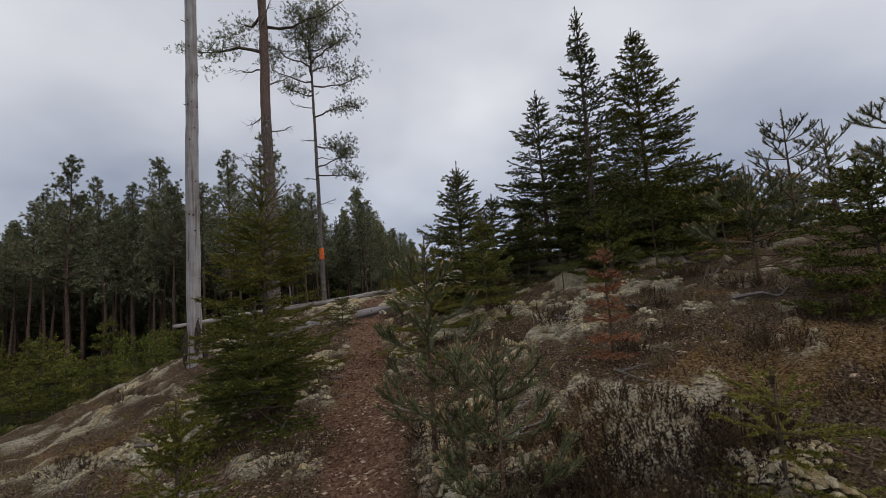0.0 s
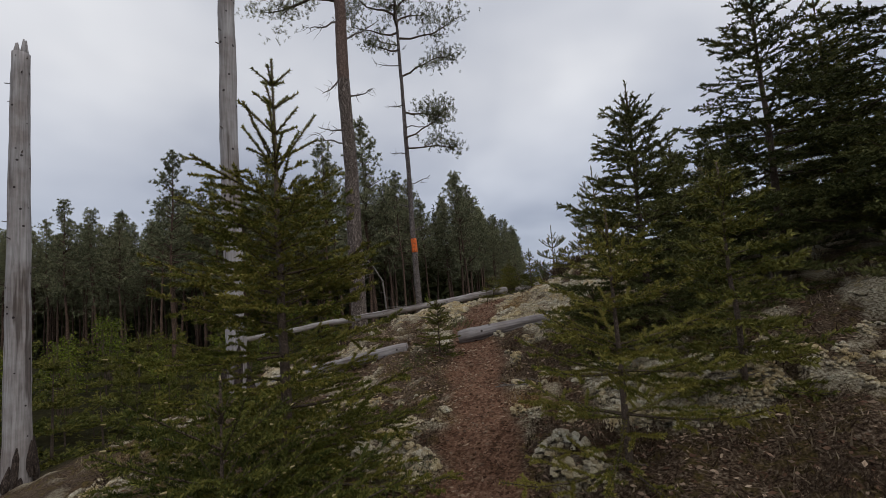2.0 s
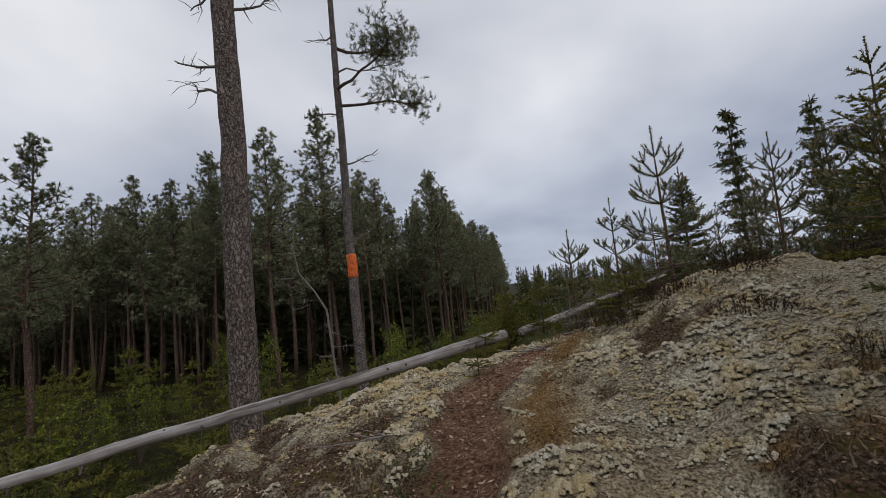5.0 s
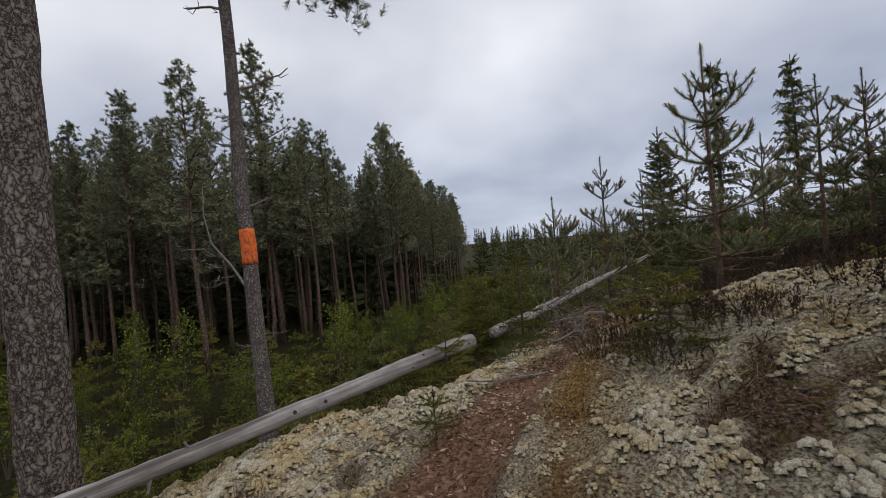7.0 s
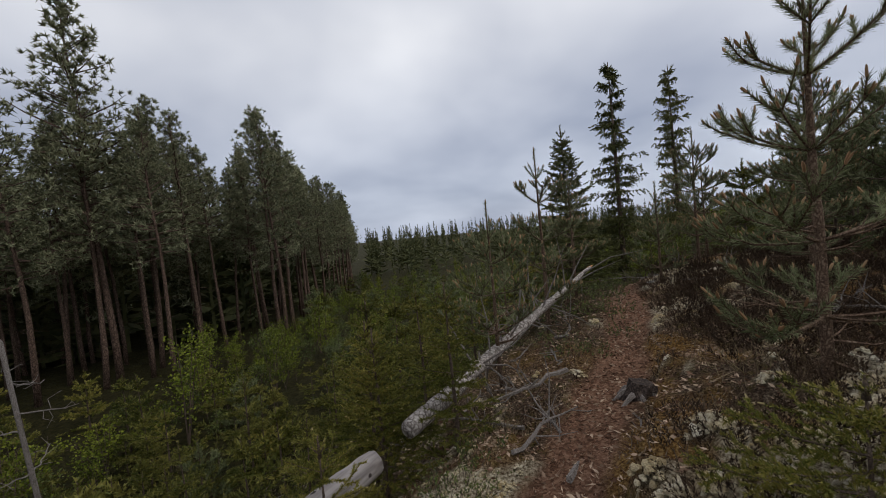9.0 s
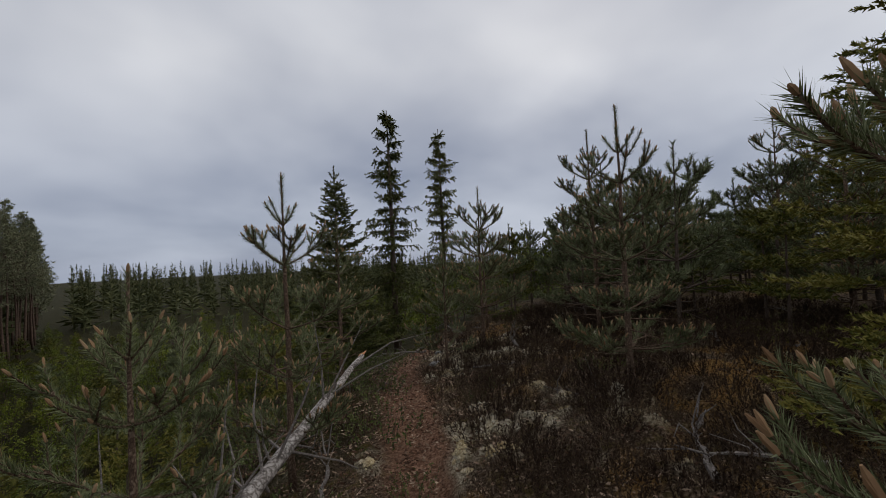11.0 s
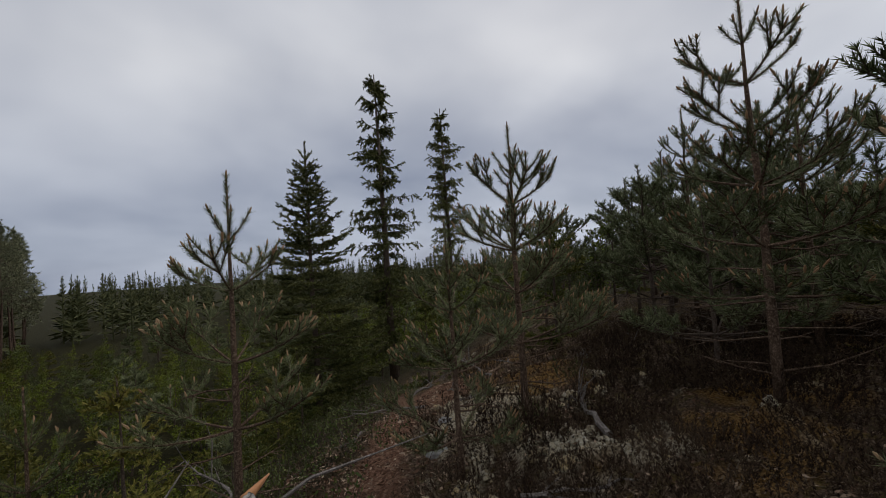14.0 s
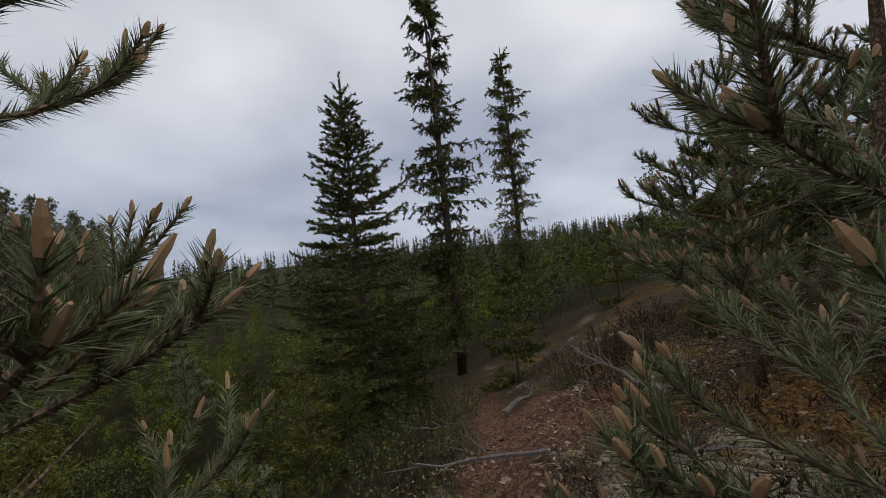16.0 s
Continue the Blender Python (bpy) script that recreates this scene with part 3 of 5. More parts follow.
    if fine:
        crown.needles(P, D, L, 740 / size, 0.021 * size, (0.0085 if twig > 1 else 0.0066) * size, 54, rng, 0.35)
        crown.tips = Soup()
        for p, d, ln in zip(P, D, L):
            if rng.random() < 0.16:
                crown.tips.tube([p + d * ln, p + d * (ln + rng.uniform(0.010, 0.022))], [0.0055, 0.0025], 4)
    else:
        crown.needles(P, D, L, 275 / size, 0.030 * size, 0.0125 * size, 46, rng, 0.35)
    return trunk, limbs, crown


def young_pine_parts(h, w, seed, size=1.0, gap=0.37, low=0.16, per_m=900, tips=True, width=0.0034, lead=0.40, bud=1.0):
    """Trunk, branches, needles and candles of a young pine: yearly whorls of upturned bottle-brush shoots on bare limbs."""
    rng = np.random.default_rng(seed)
    trunk, limbs, crown, candle = Soup(), Soup(), Soup(), Soup()
    zs = np.linspace(0, h, 9)
    wob = np.cumsum(rng.normal(0, 0.004 * h, (9, 2)), 0) * 0.5
    wob[0] = 0
    cx = lambda z: np.array([np.interp(z, zs, wob[:, 0]), np.interp(z, zs, wob[:, 1]), z])
    r0 = 0.0115 * h + 0.004
    trunk.tube([cx(z) for z in zs], [max(0.006, r0 * (1 - z / h) ** 0.7) for z in zs], 7)
    P, D, L = [], [], []

    def tip(p, d):
        if not tips:
            return
        for e in range(rng.integers(1, 3)):
            dd = unit(d + rng.normal(0, 0.12, 3) + [0, 0, 0.25])
            ll = rng.uniform(0.02, 0.05) * bud ** 0.4
            candle.tube([p, p + dd * ll * 0.7, p + dd * ll], [0.006 * bud, 0.0055 * bud, 0.002], 5)

    def brush(p, d, ln):
        """A shoot that bends upwards, clothed in needles."""
        e1 = p + d * ln * 0.5
        d2 = unit(d + np.array([0, 0, 0.35]))
        e2 = e1 + d2 * ln * 0.5
        limbs.tube([p, e1, e2], [0.005, 0.004, 0.003], 4)
        P.append(p + d * ln * 0.08); D.append(d); L.append(ln * 0.42)
        P.append(e1); D.append(d2); L.append(ln * 0.5)
        tip(e2, d2)

    lead = min(lead, 0.2 * h)
    levels, z = [], h - lead - 0.62 * gap
    while z > low * h:
        levels.append(z)
        z -= gap * rng.uniform(0.75, 1.15)
    for z in levels:
        f = z / h
        reach = w * (1 - f) ** 0.8 + 0.10
        nb = rng.integers(4, 7)
        az0 = rng.uniform(0, 6.28)
        for i in range(nb):
            az = az0 + i * 6.283 / nb + rng.normal(0, 0.2)
            ln = reach * rng.uniform(0.7, 1.15)
            el = math.radians(2 + 38 * f ** 1.6 + rng.normal(0, 7))
            hd = np.array([math.cos(az), math.sin(az), 0])
            ss = np.linspace(0, 1, 6)
            pts = np.array([cx(z) + hd * ln * s * math.cos(el) + np.array([0, 0, ln * (math.sin(el) * s + 0.18 * s ** 2.2)]) for s in ss])
            limbs.tube(pts, [0.010 * ln * (1 - 0.7 * s) + 0.004 for s in ss], 5)
            out = unit(pts[-1] - pts[-2])
            side = np.array([-hd[1], hd[0], 0])
            bare = 0.45 if ln > 0.45 else 0.12
            for a, b, s in zip(pts[:-1], pts[1:], ss[1:]):
                if s > bare:
                    P.append(a); D.append(unit(b - a)); L.append(np.linalg.norm(b - a))
            tip(pts[-1], out)
            shoot = rng.uniform(0.12, 0.20) * (0.8 + 0.3 * min(ln, 1))
            nodes = [1.0] if ln < 0.3 else [1.0, 0.68] if ln < 0.6 else [1.0, 0.78, 0.56]
            for s in nodes:
                pp = np.array([np.interp(s * 0.93, ss, pts[:, c]) for c in range(3)])
                for flip in (1, -1):
                    lat = unit(out * 0.8 + side * flip * rng.uniform(0.5, 0.9) + np.array([0, 0, 0.30 + rng.normal(0, 0.15)]))
                    far = shoot * (1.0 if s == 1.0 else 1.5) * rng.uniform(0.75, 1.2)
                    brush(pp, lat, far)
                    if s < 1.0:
                        e = pp + lat * far * 0.6
                        for g in (1, -1):
                            brush(e, unit(lat + np.cross(lat, [0, 0, 1]) * g * 0.8 + [0, 0, 0.35]), shoot * rng.uniform(0.6, 1.0))
                if rng.random() < 0.6:
                    brush(pp, unit(out + np.array([0, 0, 0.8]) + rng.normal(0, 0.2, 3)), shoot * 0.8)
    base = cx(h - lead)
    P.append(base + [0, 0, lead * 0.25]); D.append(np.array([0, 0, 1.0])); L.append(lead * 0.75)
    tip(cx(h), np.array([0, 0, 1.0]))
    for i in range(4):
        az = i * 1.57 + rng.random()
        brush(base + [0, 0, lead * 0.04], unit([math.cos(az), math.sin(az), 1.2]), lead * rng.uniform(0.38, 0.58))
    # bare dead lower twigs
    for i in range(int(5 + 4 * h)):
        az = rng.uniform(0, 6.28); zz = rng.uniform(0.06, 0.45) * h
        d = unit([math.cos(az), math.sin(az), rng.uniform(-0.2, 0.3)])
        ll = w * rng.uniform(0.3, 0.8)
        e = cx(zz) + d * ll + [0, 0, rng.uniform(-0.05, 0.08)]
        limbs.tube([cx(zz), cx(zz) + d * ll * 0.5, e], [0.007, 0.005, 0.002], 4)
        for k in range(2):
            q = cx(zz) + d * ll * rng.uniform(0.4, 0.9)
            limbs.tube([q, q + unit(d + rng.normal(0, 0.5, 3)) * ll * 0.3], [0.004, 0.0015], 4)
    crown.needles(P, D, L, per_m / size, 0.044 * size, width * size, 40, rng, 0.1)
    return trunk, limbs, crown, candle


def forest_pine_parts(h, seed, crown_from=0.5, w=1.75, branches=74, tuft=0.17, per=16):
    """Trunk, limbs and crown of a tall pine with needle tufts at the ends of its boughs."""
    rng = np.random.default_rng(seed)
    trunk, limbs, crown = Soup(), Soup(), Soup()
    zs = np.linspace(0, h, 9)
    wob = np.cumsum(rng.normal(0, 0.006 * h, (9, 2)), 0) * 0.6
    wob[0] = 0
    cx = lambda z: np.array([np.interp(z, zs, wob[:, 0]), np.interp(z, zs, wob[:, 1]), z])
    trunk.tube([cx(z) for z in zs], [max(0.015, 0.0095 * h * (1 - 0.9 * z / h)) for z in zs], 7)
    B, ND, LN = [], [], []
    for i in range(branches):
        f = crown_from + (0.98 - crown_from) * (i / branches) ** 0.9
        z = f * h
        t = (f - crown_from) / (1 - crown_from)
        ln = w * (1 - t) ** 0.95 * min(1, 0.6 + 2.2 * t) * rng.uniform(0.55, 1.2) + 0.15
        az = rng.uniform(0, 6.28)
        el = math.radians(-4 + 52 * t + rng.normal(0, 10))
        hd = np.array([math.cos(az), math.sin(az), 0])
        ss = np.linspace(0, 1, 4)
        pts = np.array([cx(z) + hd * ln * s * math.cos(el) + np.array([0, 0, ln * (math.sin(el) * s + 0.22 * s * s)]) for s in ss])
        limbs.tube(pts[[0, 2, 3]], [0.02 * ln + 0.005, 0.01 * ln + 0.004, 0.005], 3)
        nt = int(4 + 5.5 * ln)
        for k in range(nt):
            s = 1 - 0.75 * (k / nt) ** 1.2
            c = np.array([np.interp(s, ss, pts[:, q]) for q in range(3)]) + rng.normal(0, 0.10 + 0.07 * ln, 3) * [1, 1, 0.6]
            m = per
            d = rng.normal(size=(m, 3)) + hd * 0.6 + [0, 0, 0.7]
            d /= np.linalg.norm(d, axis=1)[:, None]
            B.append(np.repeat(c[None], m, 0)); ND.append(d); LN.append(rng.uniform(0.6, 1.2, m) * tuft)
    for i in range(9):
        az = rng.uniform(0, 6.28); zz = rng.uniform(0.12, crown_from) * h
        d = np.array([math.cos(az), math.sin(az), rng.uniform(-0.3, 0.1)])
        limbs.tube([cx(zz), cx(zz) + d * rng.uniform(0.2, 0.9)], [0.012, 0.003], 3)
    B, ND, LN = np.concatenate(B), np.concatenate(ND), np.concatenate(LN)
    side = np.cross(ND, rng.normal(size=ND.shape))
    side *= 0.12 * tuft / (np.linalg.norm(side, axis=1)[:, None] + 1e-9)
    tri = np.stack([B - side, B + side, B + ND * LN[:, None]], 1).reshape(-1, 3)
    crown.add(tri, np.arange(len(tri)).reshape(-1, 3))
    return trunk, limbs, crown


def birch_parts(h, w, seed, leaves=700, size=0.035, stems=4, sprays=1.0):
    """Stems and leaves of a young broadleaf."""
    rng = np.random.default_rng(seed)
    limbs, crown = Soup(), Soup()
    B = []
    for s in range(stems):
        az = rng.uniform(0, 6.28)
        tip = np.array([math.cos(az) * w * 0.5 * rng.random(), math.sin(az) * w * 0.5 * rng.random(), h * rng.uniform(0.7, 1.0)])
        pts = np.array([tip * t + np.array([0, 0, 0.1 * h * t * (1 - t)]) for t in np.linspace(0, 1, 5)])
        limbs.tube(pts, np.linspace(0.010 * h / 1.5, 0.003, 5), 4)
        for k in range(int((7 + 3 * h) * sprays)):
            t = rng.uniform(0.2, 0.97)
            p = np.array([np.interp(t, np.linspace(0, 1, 5), pts[:, c]) for c in range(3)])
            a2 = rng.uniform(0, 6.28)
            e = p + np.array([math.cos(a2), math.sin(a2), rng.uniform(0.4, 1.2)]) * w * 0.5 * (1 - 0.7 * t) * rng.uniform(0.4, 1)
            limbs.tube([p, e], [0.004, 0.0015], 3)
            for q in np.linspace(0.25, 1, 6):
                B.append(p + (e - p) * q)
    B = np.array(B)
    b = B[rng.integers(0, len(B), leaves)] + rng.normal(0, 0.03 + 0.02 * w, (leaves, 3))
    d = rng.normal(size=(leaves, 3)) + [0, 0, 0.3]
    d /= np.linalg.norm(d, axis=1)[:, None]
    crown.blades(b, d, rng.uniform(0.7, 1.3, leaves) * size, size * 0.7, rng)
    return limbs, crown


# ---- tall old trunks ----
def trunk_mesh(name, h, r, mat, seed, taper=0.55, flare=1.25, sides=20, bend=0.01, rough=0.03):
    s = Soup()
    n = max(12, int(h * 5))
    rng = np.random.default_rng(seed)
    zs = np.linspace(-0.15, h, n)
    wx = np.cumsum(rng.normal(0, bend, n)) * 0.35
    wy = np.cumsum(rng.normal(0, bend, n)) * 0.35
    rad = [r * (1 - taper * max(z, 0) / h) * (1 + (flare - 1) * math.exp(-max(z, 0) / 0.25)) for z in zs]
    s.tube(np.column_stack([wx - wx[0], wy - wy[0], zs]), rad, sides, rough, seed)
    return s, lambda z: np.array([np.interp(z, zs, wx - wx[0]), np.interp(z, zs, wy - wy[0]), z])


def bough(soup, crown, rng, start, az, el, ln, r, twigs=7, green=0.0, curl=0.2, clump=0.14, size=1.6):
    """A crooked limb with side twigs; green > 0 ends them in needle tufts."""
    hd = np.array([math.cos(az), math.sin(az), 0])
    n = 7
    ss = np.linspace(0, 1, n)
    jit = np.cumsum(rng.normal(0, 0.03 * ln, (n, 3)), 0)
    jit[0] = 0
    pts = np.array([start + hd * ln * s * math.cos(el) + [0, 0, ln * (math.sin(el) * s + curl * s * s)] for s in ss]) + jit
    soup.tube(pts, [r * (1 - 0.85 * s) + 0.003 for s in ss], 5)
    P, D, L = [], [], []
    for k in range(twigs):
        s = rng.uniform(0.3, 1.0)
        p = np.array([np.interp(s, ss, pts[:, c]) for c in range(3)])
        d = unit(hd * 0.6 + rng.normal(0, 0.6, 3) + [0, 0, 0.25])
        tl = ln * rng.uniform(0.15, 0.38)
        mid = p + d * tl * 0.5 + rng.normal(0, 0.03, 3)
        soup.tube([p, mid, p + d * tl], [0.35 * r * (1 - s * 0.5) + 0.002, 0.005, 0.002], 4)
        if green:
            for q in range(int(10 * green)):
                c = p + d * tl * rng.uniform(0.35, 1.05) + rng.normal(0, clump, 3) * [1, 1, 0.55]
                P.append(c); D.append(unit(rng.normal(0, 0.7, 3) + [0, 0, 0.8])); L.append(rng.uniform(0.06, 0.13))
    if green:
        crown.needles(P, D, L, 230, 0.042 * size, 0.0048 * size, 48, rng)


def bare_trunk(x, y, h, r, seed, broken, label, loose_bark):
    s, axis = trunk_mesh("trunk", h, r, SILVER, seed, 0.35, 1.2)
    rng = np.random.default_rng(seed)
    stubs = Soup()
    for k in range(int(h * 1.6)):
        z = rng.uniform(1.5, h - 0.2)
        az = rng.uniform(0, 6.28)
        d = np.array([math.cos(az), math.sin(az), rng.uniform(-0.1, 0.4)])
        stubs.tube([axis(z) + d * r * 0.5, axis(z) + d * (r * 0.95 + rng.uniform(0.02, 0.05))], [0.012, 0.006], 5)
    if broken:
        for k in range(5):
            a = k * 1.25
            b0 = axis(h) + np.array([math.cos(a), math.sin(a), 0]) * r * 0.35 - [0, 0, 0.1]
            s.tube([b0, b0 + [0, 0, 0.14 + rng.uniform(0.02, 0.25)]], [r * 0.35, 0.01], 5)
    bark = Soup()
    if loose_bark:
        for k in range(9):
            a = rng.uniform(0, 6.28)
            z0 = rng.uniform(-0.05, 0.25)
            z1 = z0 + rng.uniform(0.2, 0.75)
            pr = r * 1.12
            pts = [np.array([math.cos(a + q * 0.05) * (pr * (1.15 if z < 0.3 else 1.0)), math.sin(a + q * 0.05) * (pr * (1.15 if z < 0.3 else 1.0)), z]) for q, z in enumerate(np.linspace(z0, z1, 5))]
            bark.tube(pts, [0.02, 0.045, 0.05, 0.035, 0.008], 6, 0.3, k)
    return thing("dead_standing_trunk", pose(x, y, at_ground(x, y)), [("trunk", s.mesh("trunk", SILVER, True), "silver-grey barkless wood"),
                 *boughs(stubs, DEAD_TWIG, "branch_stub"), *boughs(bark, CHAR, "loose_bark", 20, "dark bark left round the foot")], label, "dead tree")


bare_trunk(-4.28, 7.22, 12.5, 0.114, 3, False, "tall silver-grey dead pine trunk without bark, rising from the slope", True)
bare_trunk(-8.17, 7.4, 6.55, 0.165, 4, True, "snapped silver-grey dead trunk with a jagged top", True)


def big_pine():
    s, axis = trunk_mesh("trunk", 15, 0.172, PINE_BARK, 11, 0.55, 1.2, 24, 0.02, 0.045)
    v, f = np.concatenate(s.v), np.concatenate(s.f)
    zc = v[f][:, :, 2].mean(1)
    def cut(name, faces, mat):
        used, inv = np.unique(faces, return_inverse=True)
        return mesh_from(name, v[used], inv.reshape(-1, 3), mat, True)
    me_low, me_up = cut("trunk", f[zc < 6.0], PINE_BARK), cut("upper_trunk", f[zc >= 6.0], UPPER_BARK)
    rng = np.random.default_rng(12)
    dead, live, crown = Soup(), Soup(), Soup()
    for z, az, ln, el in ((4.55, 2.7, 1.35, 0.25), (4.9, 3.3, 0.7, -0.1), (5.6, 0.3, 0.6, 0.1), (6.1, 2.9, 0.8, -0.5), (6.9, 0.4, 0.9, 0.4), (7.4, 3.0, 1.0, -0.15), (8.2, 0.6, 0.9, -0.2), (8.6, 5.5, 1.1, 0.5), (3.6, 2.2, 0.35, -0.1)):
        bough(dead, None, rng, axis(z), az, el, ln, 0.022, 9)
    bough(live, crown, rng, axis(7.9), 3.05, 0.05, 2.1, 0.05, 13, 3.0, 0.02, 0.17)
    for k in range(16):
        bough(live, crown, rng, axis(8.7 + k * 0.38), k * 2.4, 0.15 + 0.02 * k, 2.2 - 0.07 * k, 0.045, 8, 1.6)
    return thing("scots_pine", pose(-4.59, 11.3, at_ground(-4.59, 11.3), 0, -0.3, 0),
                 [("trunk", me_low, "grey-brown plated bark"), ("upper_trunk", me_up, "smoother reddish upper bark"), *boughs(dead, DEAD_TWIG, "dead_branch", 30),
                  *boughs(live, TWIG, "limb", 30), ("crown", crown.mesh("crown", OLD_PINE), "")], "tall old pine with plated bark and bare lower limbs", "pine")


big_pine()


def marked_pine():
    s, axis = trunk_mesh("trunk", 9.4, 0.077, ORANGE_BARK, 21, 0.72, 1.2, 20, 0.012, 0.05)
    band = Soup()
    g0 = at_ground(-3.54, 12.38)
    zs = np.linspace(2.67 - g0, 3.0 - g0, 9)
    rng = np.random.default_rng(5)
    band.tube([axis(z) for z in zs], [0.077 * (1 - 0.72 * z / 9.4) + 0.004 + 0.003 * rng.random() for z in zs], 26, 0.035, 2)
    live, dead, crown = Soup(), Soup(), Soup()
    for z, az, ln, el in ((3.6, 0.2, 0.55, 0.3), (3.1, 2.6, 0.4, 0.2), (5.0, 0.1, 1.0, -0.2), (5.6, 2.9, 0.5, 0.0), (4.4, 3.0, 0.45, 0.1), (6.6, 3.1, 0.6, 0.1), (2.5, 0.1, 0.3, 0.0), (7.1, 3.3, 0.8, 0.2)):
        bough(dead, None, rng, axis(z), az, el, ln, 0.013, 6)
    for z, az, ln, el, tw in ((4.6, 0.15, 1.35, -0.10, 9), (4.75, -0.5, 1.1, 0.0, 8), (5.4, 0.5, 1.1, 0.0, 8), (6.3, 0.0, 1.2, 0.05, 9), (7.0, 3.6, 0.7, 0.2, 6)):
        bough(live, crown, rng, axis(z), az, el, ln, 0.025, tw, 2.2, 0.1, 0.13)
    for k in range(14):
        bough(live, crown, rng, axis(7.3 + k * 0.15), k * 2.4 + 0.3, 0.2 + 0.05 * k, 1.75 - 0.09 * k, 0.026, 8, 2.0, 0.1, 0.15)
    return thing("marked_pine", pose(-3.54, 12.38, at_ground(-3.54, 12.38), 0, -1.0, 0),
                 [("trunk", s.mesh("trunk", ORANGE_BARK, True), "flaky grey bark"), ("paint_band", band.mesh("paint_band", PAINT, True), "orange sprayed paint band"),
                  *boughs(dead, DEAD_TWIG, "dead_branch", 20), *boughs(live, TWIG, "limb", 30), ("crown", crown.mesh("crown", OLD_PINE), "")],
                 "slender pine marked with an orange paint band", "pine")


marked_pine()


def bent_dead_tree():
    s = Soup()
    s.tube([(0.15, 0, -0.2), (0.12, 0, 1.2), (0.0, 0, 2.4), (-0.1, 0, 3.5), (-0.4, 0, 4.0), (-0.8, 0, 4.5), (-0.92, 0, 5.1), (-0.88, 0, 5.7)], [0.038, 0.034, 0.03, 0.027, 0.023, 0.019, 0.013, 0.005], 7, 0.15)
    t = Soup()
    rng = np.random.default_rng(8)
    for k in range(14):
        z = rng.uniform(1.6, 4.6)
        bough(t, None, rng, np.array([np.interp(z, (1.2, 3.2, 4.1, 5.3), (0.12, -0.1, -0.95, -1.0)), 0, z]), rng.uniform(0, 6.28), rng.uniform(-0.5, 0.4), rng.uniform(0.3, 0.9), 0.010, 5)
    return thing("crooked_dead_tree", pose(-6.1, 16.8, at_ground(-6.1, 16.8) + 0.0), [("trunk", s.mesh("trunk", DEAD_TWIG, True), ""), *boughs(t, DEAD_TWIG, "twig", 14)],
                 "crooked grey dead tree at the forest edge", "dead tree")


bent_dead_tree()


# ---- fallen logs ----
def log(name, a, b, ra, rb, mat, label, seed, stubs=6, side=None, sink=0.0, ends=None):
    a, b = np.array(a, float), np.array(b, float)
    d = b - a
    ln = np.linalg.norm(d)
    rng = np.random.default_rng(seed)
    n = max(14, int(ln * 12))
    ts = np.linspace(0, 1, n)
    wob = np.cumsum(rng.normal(0, 0.0045, (n, 3)), 0) * 0.7
    s = Soup()
    rad = (ra + (rb - ra) * ts) * (1 - 0.12 * np.exp(-ts * ln / 0.03))
    # length along local z so the grain runs with the log
    s.tube(np.column_stack([wob[:, 0], wob[:, 1], ts * ln]), rad, 20, 0.05, seed)
    st = Soup()
    for k in range(stubs):
        t = rng.uniform(0.08, 0.95)
        az = rng.uniform(0, 6.28)
        dd = unit([math.cos(az), math.sin(az), 0.35])
        r = ra + (rb - ra) * t
        st.tube([[wob[0, 0], wob[0, 1], t * ln], np.array([0, 0, t * ln]) + dd * (r + rng.uniform(0.02, 0.06))], [0.016, 0.009], 6)
    parts = [("trunk", s.mesh("trunk", mat, True), ""), *boughs(st, DEAD_TWIG, "branch_stub")]
    if side:
        tw = Soup()
        side(tw, ln, rng)
        parts += boughs(tw, DEAD_TWIG, "dead_branch")
    if ends:
        e = Soup()
        e.tube([[0, 0, ln - 0.02], [wob[-1, 0], wob[-1, 1], ln + 0.16]], [rb * 1.02, 0.004], 8)
        parts.append(("broken_tip", e.mesh("broken_tip", ends, True), "fresh orange broken wood"))
    m = Matrix.Translation(a) @ Vector(d).to_track_quat('Z', 'Y').to_matrix().to_4x4()
    return thing(name, m, parts, label, "log")


log("fallen_log", (-1.58, 13.22, 1.62), (-5.75, 8.92, 1.13), 0.082, 0.04, GREY_LOG, "long barkless grey log lying beside the path", 31, 14)
log("fallen_log", (-1.80, 8.36, at_ground(-1.80, 8.36) + 0.10), (-0.62, 8.52, at_ground(-0.62, 8.52) + 0.06), 0.098, 0.088, GREY_LOG, "thick weathered grey log lying across the path", 32, 4)
log("fallen_log", (-2.42, 8.06, at_ground(-2.42, 8.06) + 0.045), (-4.7, 7.78, at_ground(-4.7, 7.78) + 0.07), 0.080, 0.045, GREY_LOG, "weathered grey log half sunk in lichen", 34, 5)


def birch_side(tw, ln, rng):
    for k in range(34):
        z = ln * rng.uniform(0.2, 0.97)
        az = rng.uniform(0, 6.28)
        hd = np.array([math.cos(az), math.sin(az), rng.uniform(0.2, 0.7)])
        l2 = rng.uniform(0.2, 0.8)
        p0 = np.array([0, 0, z])
        p1 = p0 + hd * l2 * 0.5 + rng.normal(0, 0.03, 3)
        tw.tube([p0, p1, p0 + hd * l2 + rng.normal(0, 0.06, 3)], [0.011, 0.007, 0.002], 5)


